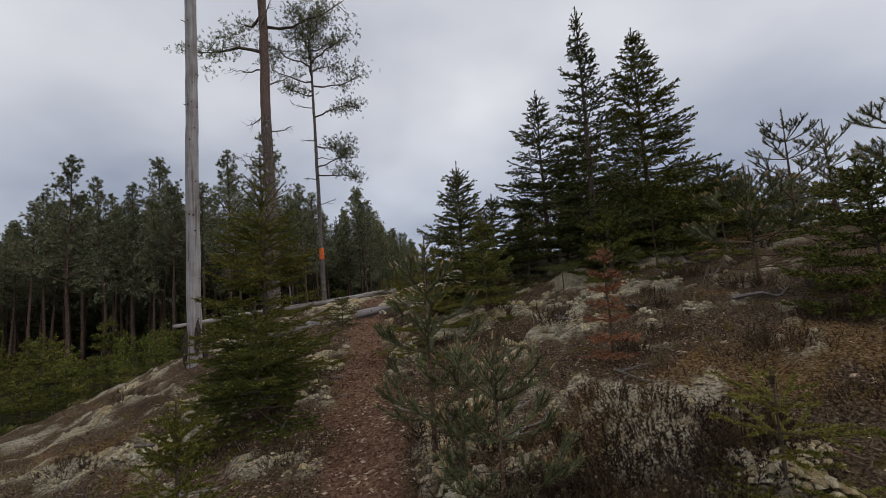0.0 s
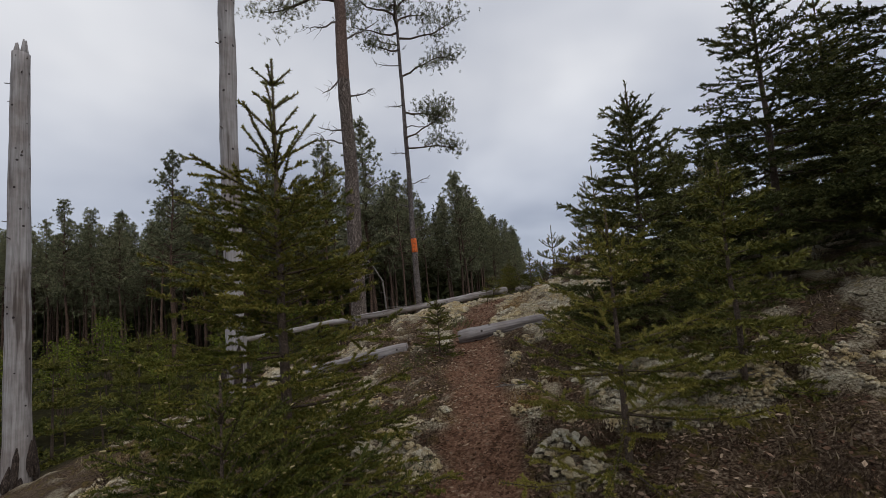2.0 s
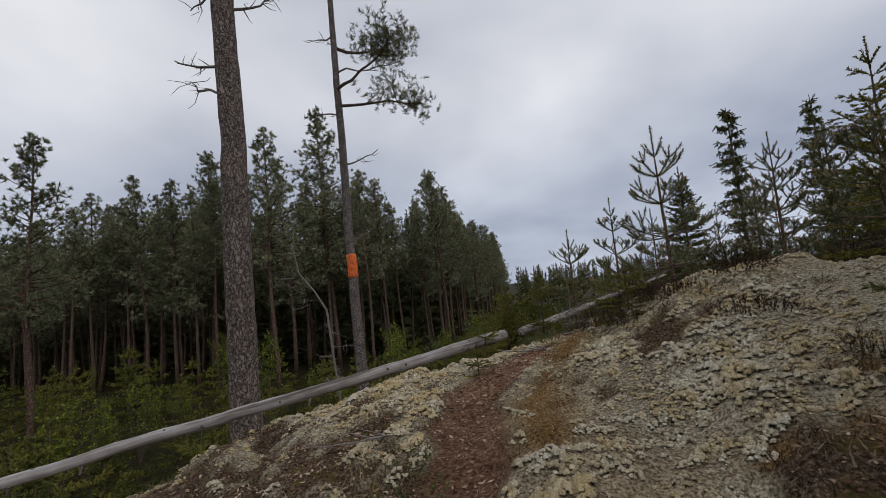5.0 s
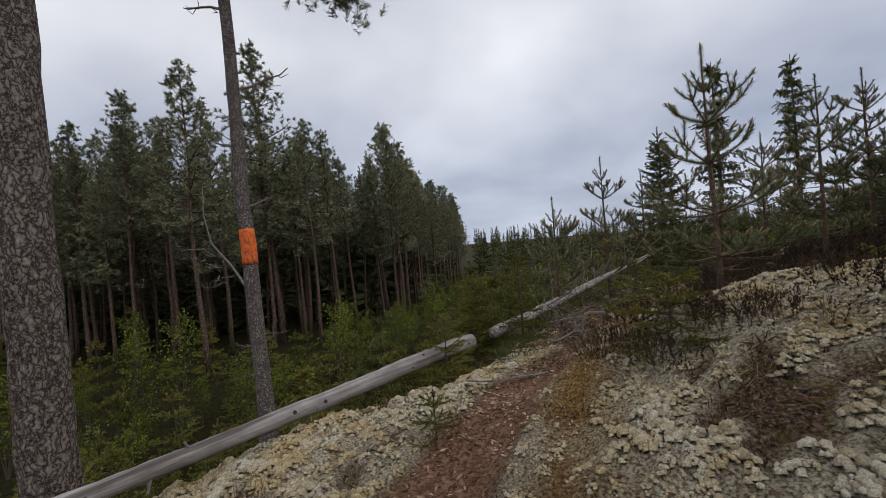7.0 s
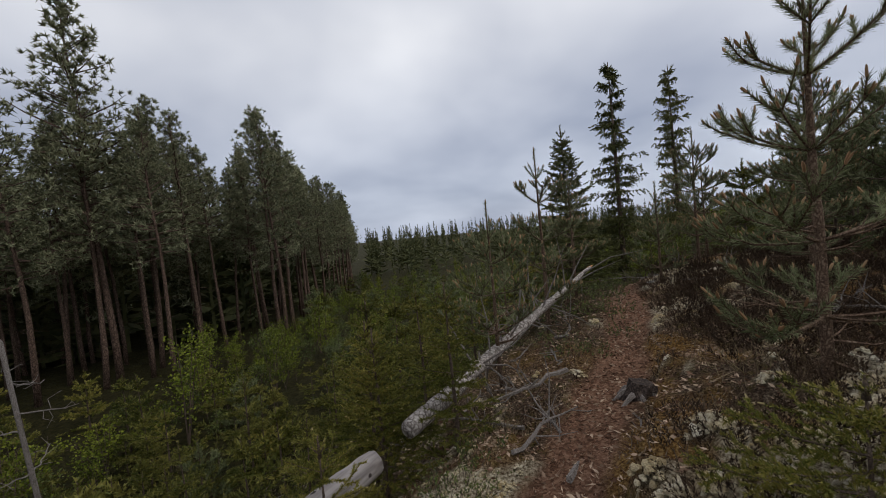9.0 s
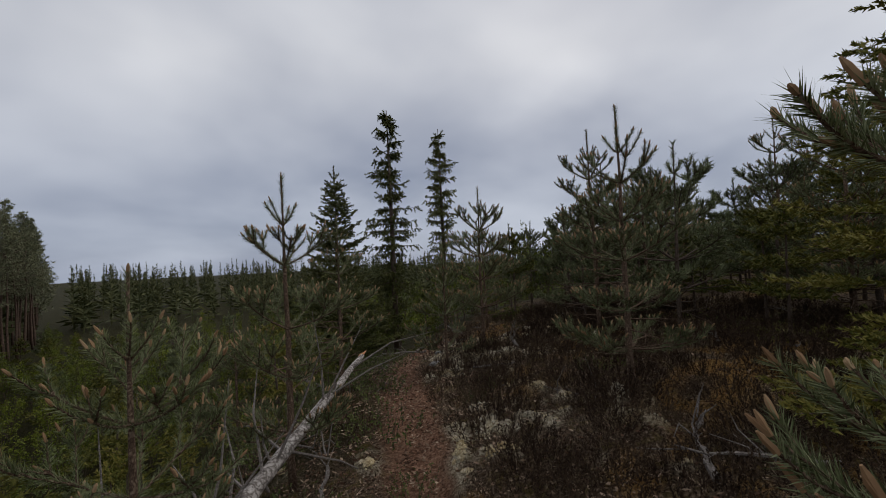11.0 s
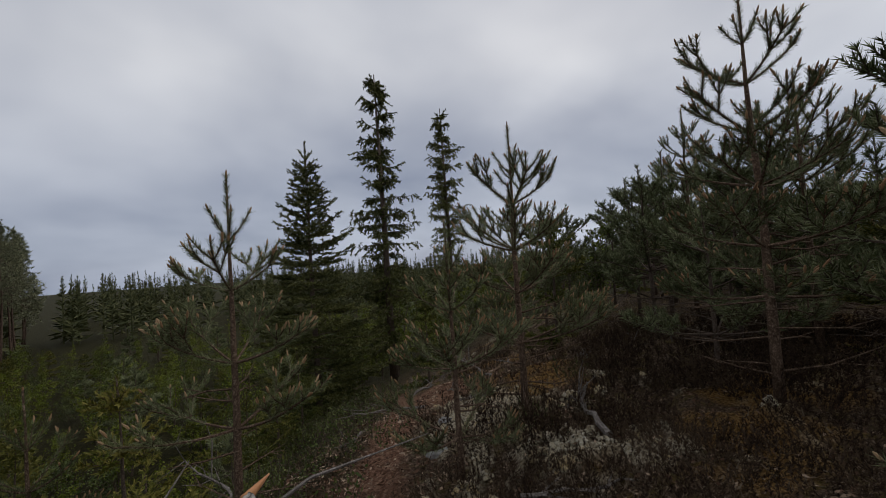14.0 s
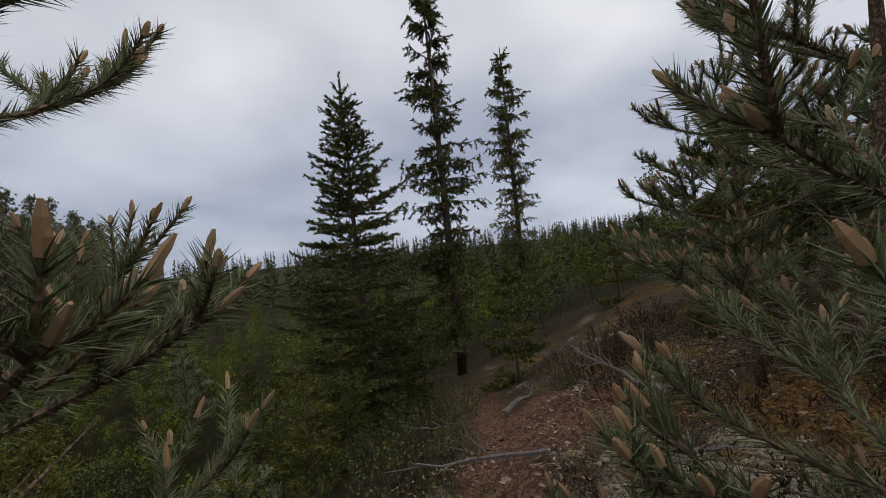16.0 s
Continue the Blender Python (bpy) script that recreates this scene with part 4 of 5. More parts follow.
m_, n_, l_, b_ = material("broken_orange_wood", 0.85, 0.2)
fn = noise_node(n_, l_, 40, 4, 0.6, (1, 1, 0.2))
rp = ramp(n_, [(0.3, (0.42, 0.17, 0.07)), (0.7, (0.72, 0.38, 0.20))])
l_.new(fn.outputs[0], rp.inputs[0])
l_.new(rp.outputs[0], b_.inputs['Base Color'])
BROKEN = m_
log("fallen_birch", (-1.35, 13.62, 1.60), (1.75, 16.62, 2.24), 0.072, 0.026, BIRCH_BARK, "peeling dead birch trunk leaning along the slope", 33, 6, birch_side, ends=BROKEN)


# ---- spruces and pines beside the path ----
def plant_spruce(x, y, h, w, seed, mat, label, group="", **kw):
    t, l, c = spruce_parts(h, w, seed, **kw)
    return thing("spruce", spot(x, y, seed * 37 % 360), [("trunk", t.mesh("trunk", TWIG, True), ""), *boughs(l), ("crown", c.mesh("crown", mat), ""),
                 ("spring_growth", c.tips.mesh("spring_growth", BUD) if c.tips else None, "pale spring buds")], label, "spruce", group)


def plant_pine(x, y, h, w, seed, label, group="", mat=None, **kw):
    t, l, c, k = young_pine_parts(h, w, seed, **kw)
    return thing("young_pine", spot(x, y, seed * 53 % 360), [("trunk", t.mesh("trunk", PINE_LIMB, True), ""), *boughs(l, PINE_LIMB), ("foliage", c.mesh("foliage", mat or PINE), ""),
                 ("spring_growth", k.mesh("spring_growth", CANDLE), "brown spring shoots")], label, "pine", group)


def top_height(x, y, z_top):
    return z_top - at_ground(x, y)


SPRUCE_LIST = (
    # x, y, top, width, seed, material, label, size
    (-2.17, 5.11, 3.38, 0.92, 41, YELLOW_SPRUCE, "young spruce with a tall bare leader beside the path", 1.0),
    (-1.95, 4.3, 1.55, 1.1, 42, SPRUCE, "low spreading green spruce beside the path", 1.0),
    (-1.44, 2.25, 1.08, 0.42, 43, YELLOW_SPRUCE, "small yellowish spruce in the heather", 0.8),
    (-1.93, 7.85, 1.68, 0.30, 44, YELLOW_SPRUCE, "small light-green spruce by the log", 0.8),
    (-0.25, 5.4, 2.26, 0.85, 45, YELLOW_SPRUCE, "bushy yellow-green spruce at the path edge", 1.0),
    (0.33, 7.23, 3.77, 1.10, 46, SPRUCE_DARK, "dark green spruce crowding the path", 1.15),
)
SPRUCE_GROUP = (
    (1.09, 8.68, 3.46, 0.8, 47, SPRUCE_DARK, "slim dark spruce in the group", 1.4),
    (2.16, 8.63, 5.63, 1.75, 48, SPRUCE_DARK, "tall dark spruce with dense skirts", 1.3),
    (2.68, 7.35, 6.55, 1.25, 49, SPRUCE_DARK, "tall open-crowned spruce of the group", 1.35),
    (4.2, 8.4, 6.7, 1.95, 50, SPRUCE, "tall green spruce with a ragged crown", 1.45),
    (3.4, 9.6, 5.6, 1.4, 51, SPRUCE, "spruce behind the tall group", 1.6),
    (1.36, 1.85, 1.12, 0.40, 52, YELLOW_SPRUCE, "small yellow-green spruce among heather", 0.8),
    (3.3, 3.2, 2.3, 0.9, 53, SPRUCE, "green spruce on the slope above the path", 1.2),
    (0.55, 5.9, 2.55, 0.6, 54, SPRUCE, "slim spruce between bigger ones", 1.1),
    (-0.13, 11.62, 2.45, 0.48, 55, YELLOW_SPRUCE, "small yellow-green spruce beside the path", 0.8),
    (-1.55, 13.9, 2.3, 0.55, 56, YELLOW_SPRUCE, "yellow-green spruce over the leaning birch", 0.9),
)
SPRUCE_FAR = (
    (1.55, 7.75, 2.6, 0.75, 58, SPRUCE_DARK, "low dark spruce at the foot of the group", 1.3),
    (2.65, 6.75, 2.7, 0.8, 59, SPRUCE, "low green spruce at the foot of the group", 1.3),
    (3.75, 7.3, 3.2, 0.95, 60, SPRUCE, "bushy green spruce at the foot of the group", 1.4),
    (5.2, 7.7, 3.6, 0.95, 63, SPRUCE_DARK, "bushy dark spruce at the foot of the group", 1.4),
    (-2.75, 6.0, 1.2, 0.5, 64, YELLOW_SPRUCE, "low yellowish spruce on the open slope", 1.0),
    (-0.22, 6.75, 1.75, 0.38, 65, SPRUCE, "small spruce sapling at the path edge", 0.9),
    (-1.78, 11.25, 1.78, 0.16, 66, YELLOW_SPRUCE, "tiny yellow-green spruce seedling by the log", 0.7),
    (-0.98, 13.72, 2.62, 0.42, 67, YELLOW_SPRUCE, "yellow-green spruce growing over the leaning birch", 0.9),
    (-1.85, 12.85, 2.0, 0.48, 68, YELLOW_SPRUCE, "low yellow-green spruce at the log end", 0.9),
    (3.2, 12.6, 5.0, 1.0, 69, YELLOW_SPRUCE, "open yellow-green spruce above the thicket", 1.2),
    (4.72, 23.3, 6.05, 1.75, 57, SPRUCE_DARK, "dark regular spruce in the clearing", 1.9),
)
for x, y, top, w, seed, mat, label, size in SPRUCE_LIST + SPRUCE_GROUP + SPRUCE_FAR:
    kw = dict(size=size, fine=size <= 1.0)
    if seed in (46, 47, 48, 49, 50, 51):
        kw.update(power=1.0)
    if seed == 46:
        kw.update(power=0.88)
    if seed == 41:
        kw.update(leader=0.29, power=0.6, gap=0.13, twig=1.15)
    if seed == 45:
        kw.update(gap=0.19, leader=0.16, fine=True, twig=1.7)
    if seed in (43, 52, 44, 65):
        kw.update(gap=0.10, twig=1.4)
    if seed == 69:
        kw.update(holes=0.3, gap=0.2)
    if seed == 49:
        kw.update(leader=0.10, holes=0.2, droop=-2)
    if size >= 1.3 and top > 4:
        kw.update(gap=0.21, leader=0.08, droop=-12)
    plant_spruce(x, y, top_height(x, y, top), w, seed, mat, label, "spruces along the path", **kw)


def tall_thin_spruce(x, y, top, w, seed, label):
    """Old narrow spruce: short hanging boughs in separate tiers on a bare pole."""
    rng = np.random.default_rng(seed)
    h = top_height(x, y, top)
    t, l, c = Soup(), Soup(), Soup()
    t.tube([(0, 0, -0.1), (0.03, 0.02, h * 0.5), (0, 0, h)], [0.10, 0.07, 0.012], 8)
    P, D, L = [], [], []
    z = h * 0.12
    while z < h * 0.985:
        f = z / h
        reach = w * (1 - f) ** 0.55 * (0.55 + 0.45 * rng.random())
        if f < 0.3:
            reach *= 0.6
        for k in range(rng.integers(3, 6)):
            az = rng.uniform(0, 6.28)
            ln = reach * rng.uniform(0.5, 1.2)
            hd = np.array([math.cos(az), math.sin(az), 0])
            ss = np.linspace(0, 1, 5)
            pts = np.array([np.array([0, 0, z]) + hd * ln * s + [0, 0, ln * (0.25 * s - (0.8 - 0.7 * f) * s * s + 0.28 * s ** 4)] for s in ss])
            l.tube(pts, 0.012 - 0.009 * ss, 4)
            for a, b in zip(pts[:-1], pts[1:]):
                for q in range(4):
                    P.append(a + (b - a) * rng.random()); D.append(unit(hd * 0.5 + rng.normal(0, 0.5, 3) + [0, 0, -0.45])); L.append(rng.uniform(0.10, 0.28))
        z += rng.uniform(0.14, 0.34)
    c.needles(P, D, L, 120, 0.07, 0.026, 45, rng)
    return thing("spruce", spot(x, y), [("trunk", t.mesh("trunk", TWIG, True), ""), *boughs(l), ("crown", c.mesh("crown", SPRUCE_DARK), "")], label, "spruce", "tall spruces in the clearing")


tall_thin_spruce(6.8, 23.64, 8.12, 1.45, 61, "tall narrow old spruce with hanging tiers")
tall_thin_spruce(11.57, 26.83, 9.2, 1.6, 62, "tall narrow spruce with a blunt top and bare foot")

PINE_LIST = (
    (-0.14, 2.88, 1.84, 0.30, 71, "young pine with brown spring candles by the path"),
    (0.04, 2.55, 1.28, 0.28, 72, "small pine sapling by the path"),
    (0.22, 2.2, 1.28, 0.26, 73, "small pine sapling with candles"),
    (3.16, 4.29, 2.6, 0.7, 74, "young pine with a clear stem on the slope"),
    (6.6, 7.8, 4.5, 1.0, 75, "young pine on the ridge"),
    (8.3, 8.8, 4.6, 1.1, 76, "young pine on the ridge"),
    (5.2, 4.6, 3.6, 0.8, 77, "open-crowned young pine on the slope"),
    (0.56, 12.27, 4.15, 0.5, 78, "young pine with upturned tiers beside the path"),
    (-0.36, 14.57, 3.22, 0.55, 79, "slim young pine above the leaning birch"),
)
PINE_GROUP = (
    (0.67, 15.76, 3.92, 0.55, 80, "slim young pine with pale needles"),
    (1.87, 17.35, 3.8, 0.62, 81, "young pine with long spring shoots"),
    (3.83, 16.84, 4.25, 0.72, 82, "young pine with fanned tiers on the mound"),
    (2.98, 16.65, 3.45, 0.42, 83, "slim pine sapling beside the path"),
    (2.85, 14.18, 4.4, 0.5, 85, "young pine with broad tufted boughs"),
    (5.9, 15.4, 4.6, 0.95, 86, "dense young pine on the ridge"),
    (6.0, 13.2, 4.9, 1.0, 87, "dense young pine on the ridge"),
    (9.0, 14.4, 5.5, 0.95, 88, "broad young pine behind the thicket"),
    (2.4, 11.6, 3.9, 0.75, 89, "young pine on the mound"),
    (7.33, 16.85, 5.0, 0.8, 93, "tall young pine in the thicket"),
    (4.4, 15.35, 4.78, 0.7, 94, "young pine with a long leader"),
    (4.6, 17.5, 3.9, 0.8, 90, "young pine beside the red path"),
    (0.9, 18.3, 2.6, 0.5, 91, "young pine on the falling slope"),
)
for x, y, top, w, seed, label in PINE_LIST + PINE_GROUP:
    kw = dict(gap=0.46) if seed in (80, 81) else dict(size=0.9, gap=0.24, lead=0.16, bud=0.8, width=0.0040) if seed in (71, 72, 73) else {}
    plant_pine(x, y, top_height(x, y, top), w, seed, label, "young pines along the path", **kw)


def brown_spruce():
    t, l, c = spruce_parts(0.92, 0.20, 95, size=0.9, gap=0.12)
    return thing("dead_spruce_sapling", spot(1.3, 3.45), [("trunk", t.mesh("trunk", TWIG, True), ""), *boughs(l), ("crown", c.mesh("crown", BROWN), "rust-brown dead needles")],
                 "small dead spruce with rust-brown needles", "spruce")


brown_spruce()


# ---- repeats: built once, then copied ----
def scatter(n, box, keep, seed, gap):
    """Random spots in the box (x0, y0, x1, y1) that keep() accepts, at least gap apart."""
    rng = np.random.default_rng(seed)
    out = []
    for _ in range(n * 30):
        x, y = rng.uniform(box[0], box[2]), rng.uniform(box[1], box[3])
        if keep(x, y) and all((x - a) ** 2 + (y - b) ** 2 > gap * gap for a, b in out):
            out.append((x, y))
            if len(out) >= n:
                break
    return out


def repeat(makers, spots, seed, lo, hi, fixed=()):
    """Plants copies of the first-built things at the spots, turned and scaled."""
    rng = np.random.default_rng(seed)
    first = [None] * len(makers)
    for i, (x, y) in enumerate(spots):
        k = i % len(makers)
        m = spot(x, y, rng.uniform(0, 360), fixed[i] if i < len(fixed) else rng.uniform(lo, hi), 0.05, (rng.normal(0, 1.2), rng.normal(0, 1.2)))
        if first[k] is None:
            first[k] = makers[k](m)
            first[k].matrix_basis = m
        else:
            ob = first[k]
            c = copy_thing(ob, Matrix.Identity(4))
            c.matrix_basis = m


def path_u(x, y):
    return x - float(path_x(y))


def forest_keep(x, y):
    e = np.interp(x, (-60, -30, -16, -9, -6, -4.5, -3, -2), (26, 25, 25, 27.5, 32.5, 48, 80, 120))
    return y > e


def make_forest_pine(seed, cf, fine=True):
    def go(m):
        t, l, c = forest_pine_parts(11.6, seed, cf) if fine else forest_pine_parts(11.6, seed, cf, 1.9, 40, 0.36, 7)
        return thing("forest_pine", m, [("trunk", t.mesh("trunk", FOREST_BARK, True), ""), ("bough_frame", l.mesh("bough_frame", FOREST_BARK), ""), ("crown", c.mesh("crown", OLD_PINE), "")],
                     "tall dark pine in the dense stand", "pine", "pines of the forest edge")
    return go


edge = [(-14.02, 15.65), (-11.4, 28.5), (-5.93, 31.87), (-20.3, 30.2), (-11.5, 22.9)]
front = edge + scatter(172, (-50, 22, -1, 66), lambda x, y: forest_keep(x, y) and not forest_keep(x + 1.0, y - 6.5), 5, 1.3)
back = scatter(118, (-55, 24, -1, 80), lambda x, y: forest_keep(x, y) and forest_keep(x + 1.0, y - 6.5) and not forest_keep(x + 2.0, y - 14), 6, 1.7)
repeat([make_forest_pine(101, 0.42), make_forest_pine(102, 0.5), make_forest_pine(103, 0.36), make_forest_pine(104, 0.55), make_forest_pine(105, 0.46)], front, 7, 0.80, 1.02, (0.78, 1.28, 0.96, 1.25, 1.0))
repeat([make_forest_pine(106, 0.30, False), make_forest_pine(107, 0.42, False), make_forest_pine(108, 0.22, False)], back, 77, 0.86, 1.05)


def make_small_spruce(seed, h, w, mat, size, label):
    def go(m):
        t, l, c = spruce_parts(h, w, seed, size=size, gap=0.33)
        return thing("spruce_sapling", m, [("trunk", t.mesh("trunk", TWIG, True), ""), ("bough_frame", l.mesh("bough_frame", TWIG), ""), ("crown", c.mesh("crown", mat), "")], label, "spruce", "spruce saplings on the slope")
    return go


def make_birch(seed, h, w, n, size, label):
    def go(m):
        l, c = birch_parts(h, w, seed, n, size)
        return thing("young_birch", m, [("stem_frame", l.mesh("stem_frame", TWIG), ""), ("foliage", c.mesh("foliage", BIRCH), "")], label, "birch", "young birches in the clearing")
    return go


def make_pine(seed, h, w, size, label):
    def go(m):
        t, l, c, k = young_pine_parts(h, w, seed, size=size, per_m=420, tips=False, gap=0.42, width=0.0065)
        return thing("young_pine", m, [("trunk", t.mesh("trunk", TWIG, True), ""), ("bough_frame", l.mesh("bough_frame", TWIG), ""), ("foliage", c.mesh("foliage", PINE), ""), ("spring_growth", k.mesh("spring_growth", CANDLE), "")],
                     label, "pine", "young pines in the clearing")
    return go


slope = scatter(140, (-24, 4, 0, 25), lambda x, y: path_u(x, y) < -np.interp(y, (4, 8, 11, 13, 18), (9.5, 7.5, 4.8, 2.4, 2.0)) and not forest_keep(x, y - 1), 8, 0.7)
slope = [(x, y) for x, y in slope if not (-6 < x < -4 and y < 10.2)]
slope_near = [q for q in slope if path_u(*q) > -8.5]
slope_far = [q for q in slope if path_u(*q) <= -8.5]
repeat([make_small_spruce(115, 1.3, 0.6, YELLOW_SPRUCE, 1.9, "yellowish spruce sapling below the slope"), make_small_spruce(116, 1.7, 0.65, SPRUCE, 2.0, "green spruce sapling below the slope")], slope_near, 92, 0.6, 1.2)
repeat([make_small_spruce(111, 1.5, 0.62, YELLOW_SPRUCE, 2.3, "yellowish spruce sapling on the slope"), make_small_spruce(112, 1.9, 0.7, SPRUCE, 2.4, "green spruce sapling on the slope"),
        make_birch(113, 2.2, 1.1, 900, 0.05, "yellow-green young birch below the path"), make_small_spruce(114, 1.1, 0.5, SPRUCE, 2.0, "low green spruce on the slope")], slope_far, 9, 0.7, 1.5)

clear_keep = lambda x, y: not forest_keep(x, y - 2) and (path_u(x, y) < -3.5 or y > 19.5) and math.hypot(x - 4.7, y - 23.3) > 1.5
clearing = scatter(230, (-8, 15, 32, 52), clear_keep, 10, 0.95)
clear_near = [q for q in clearing if q[1] < 25 and q[0] < 5]
clear_far = [q for q in clearing if not (q[1] < 25 and q[0] < 5)]
repeat([make_small_spruce(126, 1.6, 0.6, SPRUCE, 2.0, "green spruce sapling in the hollow"), make_pine(127, 1.9, 0.6, 2.0, "young pine in the hollow"), make_small_spruce(128, 1.2, 0.55, YELLOW_SPRUCE, 1.9, "yellowish spruce sapling in the hollow")], clear_near, 93, 0.6, 1.1)
repeat([make_birch(121, 2.6, 1.3, 1000, 0.06, "green young birch in the clearing"), make_pine(122, 2.5, 0.8, 2.8, "young pine in the clearing"), make_birch(123, 2.0, 1.2, 800, 0.06, "yellow-green bush in the clearing"),
        make_small_spruce(124, 2.3, 0.8, SPRUCE, 3.0, "young spruce in the clearing"), make_birch(125, 3.0, 1.1, 1000, 0.06, "slim young birch in the clearing")], clear_far, 11, 0.65, 1.1)

ridge = scatter(34, (3.5, -2, 24, 23), lambda x, y: path_u(x, y) > 5.2 and not (2 < x < 7 and 2 < y < 10.5) and not (x < 8 and y > 17.5), 12, 1.7)
repeat([make_pine(131, 2.6, 0.95, 2.0, "young pine on the stony ridge"), make_small_spruce(132, 2.6, 0.95, SPRUCE, 1.6, "green spruce on the stony ridge"), make_pine(133, 2.2, 0.8, 2.0, "young pine on the stony ridge")], ridge, 13, 0.75, 1.15)
foot = scatter(15, (1.5, 5.3, 7.0, 7.6), lambda x, y: (x - 2.0) * 0.35 + 5.2 < y, 52, 0.7)
repeat([make_small_spruce(137, 1.0, 0.6, SPRUCE, 1.3, "low dark spruce under the spruce group"), make_small_spruce(138, 0.8, 0.5, SPRUCE_DARK, 1.3, "low bushy spruce under the spruce group")], foot, 95, 0.7, 1.2)
thicket = scatter(56, (4.6, 11.8, 13.5, 19.6), lambda x, y: path_u(x, y) > 2.4 and not (x < 5.4 and y > 16.3), 14, 0.8)
repeat([make_pine(134, 2.4, 0.95, 1.5, "dense young pine in the thicket"), make_pine(135, 2.0, 0.85, 1.5, "bushy young pine in the thicket"), make_small_spruce(136, 1.6, 0.7, SPRUCE, 1.8, "low spruce in the thicket")], thicket, 15, 0.75, 1.15)


def make_bush(seed, label):
    def go(m):
        l, c = birch_parts(1.3, 1.2, seed, 620, 0.055, 4, 0.6)
        return thing("low_bush", m, [("stem_frame", l.mesh("stem_frame", TWIG), ""), ("foliage", c.mesh("foliage", BIRCH if seed % 2 else SHRUB), "")], label, "bush", "low bushes in the clearing")
    return go


low = scatter(250, (-9, 10, 14, 44), lambda x, y: not forest_keep(x, y) and (path_u(x, y) < -11 or y > 23), 16, 0.8)
repeat([make_bush(151, "yellow-green low bush in the clearing"), make_bush(152, "dark green low bush in the clearing"), make_bush(153, "green low bush in the clearing")], low, 17, 0.6, 1.2)
bright = scatter(16, (-13, 11, -5.5, 19), lambda x, y: path_u(x, y) < -5.0, 50, 1.0)
repeat([make_birch(117, 2.0, 1.0, 800, 0.045, "yellow-green young birch before the forest edge"), make_birch(118, 1.6, 0.9, 600, 0.045, "low yellow-green birch before the forest edge")], bright, 94, 0.8, 1.25)
near_low = scatter(85, (-12, 9.8, 4, 23), lambda x, y: -11 < path_u(x, y) < -np.interp(y, (10, 12, 13, 16, 20), (4.6, 4.3, 2.4, 1.7, 1.5)) and (abs((x + 1.35) - (y - 13.62)) > 0.5 or y < 13.6), 18, 0.55)
repeat([make_small_spruce(161, 1.5, 0.62, YELLOW_SPRUCE, 1.35, "yellow-green spruce sapling below the path"), make_small_spruce(162, 1.9, 0.66, SPRUCE, 1.5, "green spruce sapling below the path"), make_small_spruce(163, 1.1, 0.55, SPRUCE, 1.25, "low yellowish spruce below the path")], near_low, 19, 0.55, 1.1)
plant_birch = make_birch(141, 1.5, 0.8, 420, 0.045, "yellow-green young birch on the ridge")
plant_birch(spot(7.1, 18.1))


# ---- far woods: many distant conifers, uncountable ----
def far_woods():
    rng = np.random.default_rng(20)
    s = Soup()
    for k in range(4100):
        if k < 2400:
            a = rng.uniform(-0.35, 1.5)
            d = 60 + 190 * rng.random() ** 1.2
            x, y = d * math.sin(a), 10 + d * math.cos(a)
            if forest_keep(x, y):
                continue
            h = rng.uniform(5.6, 8.0) * (0.55 + d / 190)
        elif k < 3500:
            x, y = rng.uniform(-75, -4), rng.uniform(33, 80)
            if not forest_keep(x + 2, y - 9):
                continue
            h = rng.uniform(8, 11.5)
        else:
            a = rng.uniform(0.9, 6.0)
            d = rng.uniform(45, 130)
            x, y = d * math.sin(a), 10 + d * math.cos(a)
            h = rng.uniform(5, 8)
        n = 100
        f = rng.random(n) ** 0.8
        az = rng.uniform(0, 6.28, n)
        r = h * 0.14 * (1 - f) * rng.uniform(0.5, 1.2, n) + 0.15
        z0 = -2.2 + h * (0.05 + 0.95 * f)
        base = np.column_stack([np.full(n, x), np.full(n, y), z0])
        nd = np.column_stack([np.cos(az), np.sin(az), rng.uniform(-0.4, 0.5, n) + 1.2 * f])
        nd /= np.linalg.norm(nd, axis=1)[:, None]
        s.blades(base, nd, r * 1.3, r * 0.24 + 0.05, rng)
        s.tube([(x, y, -2.4), (x, y, -2.2 + h)], [h * 0.012, 0.02], 3)
    tagged(new("far_woods", s.mesh("far_woods", FAR_WOODS)), "dark distant conifer woods along the horizon", "woods", kind="stuff")


far_woods()


# ---- ground cover ----
def ico():
    bm = bmesh.new()
    bmesh.ops.create_icosphere(bm, subdivisions=2, radius=1)
    v = np.array([q.co[:] for q in bm.verts])
    f = np.array([[q.index for q in p.verts] for p in bm.faces])
    bm.free()
    return v, f


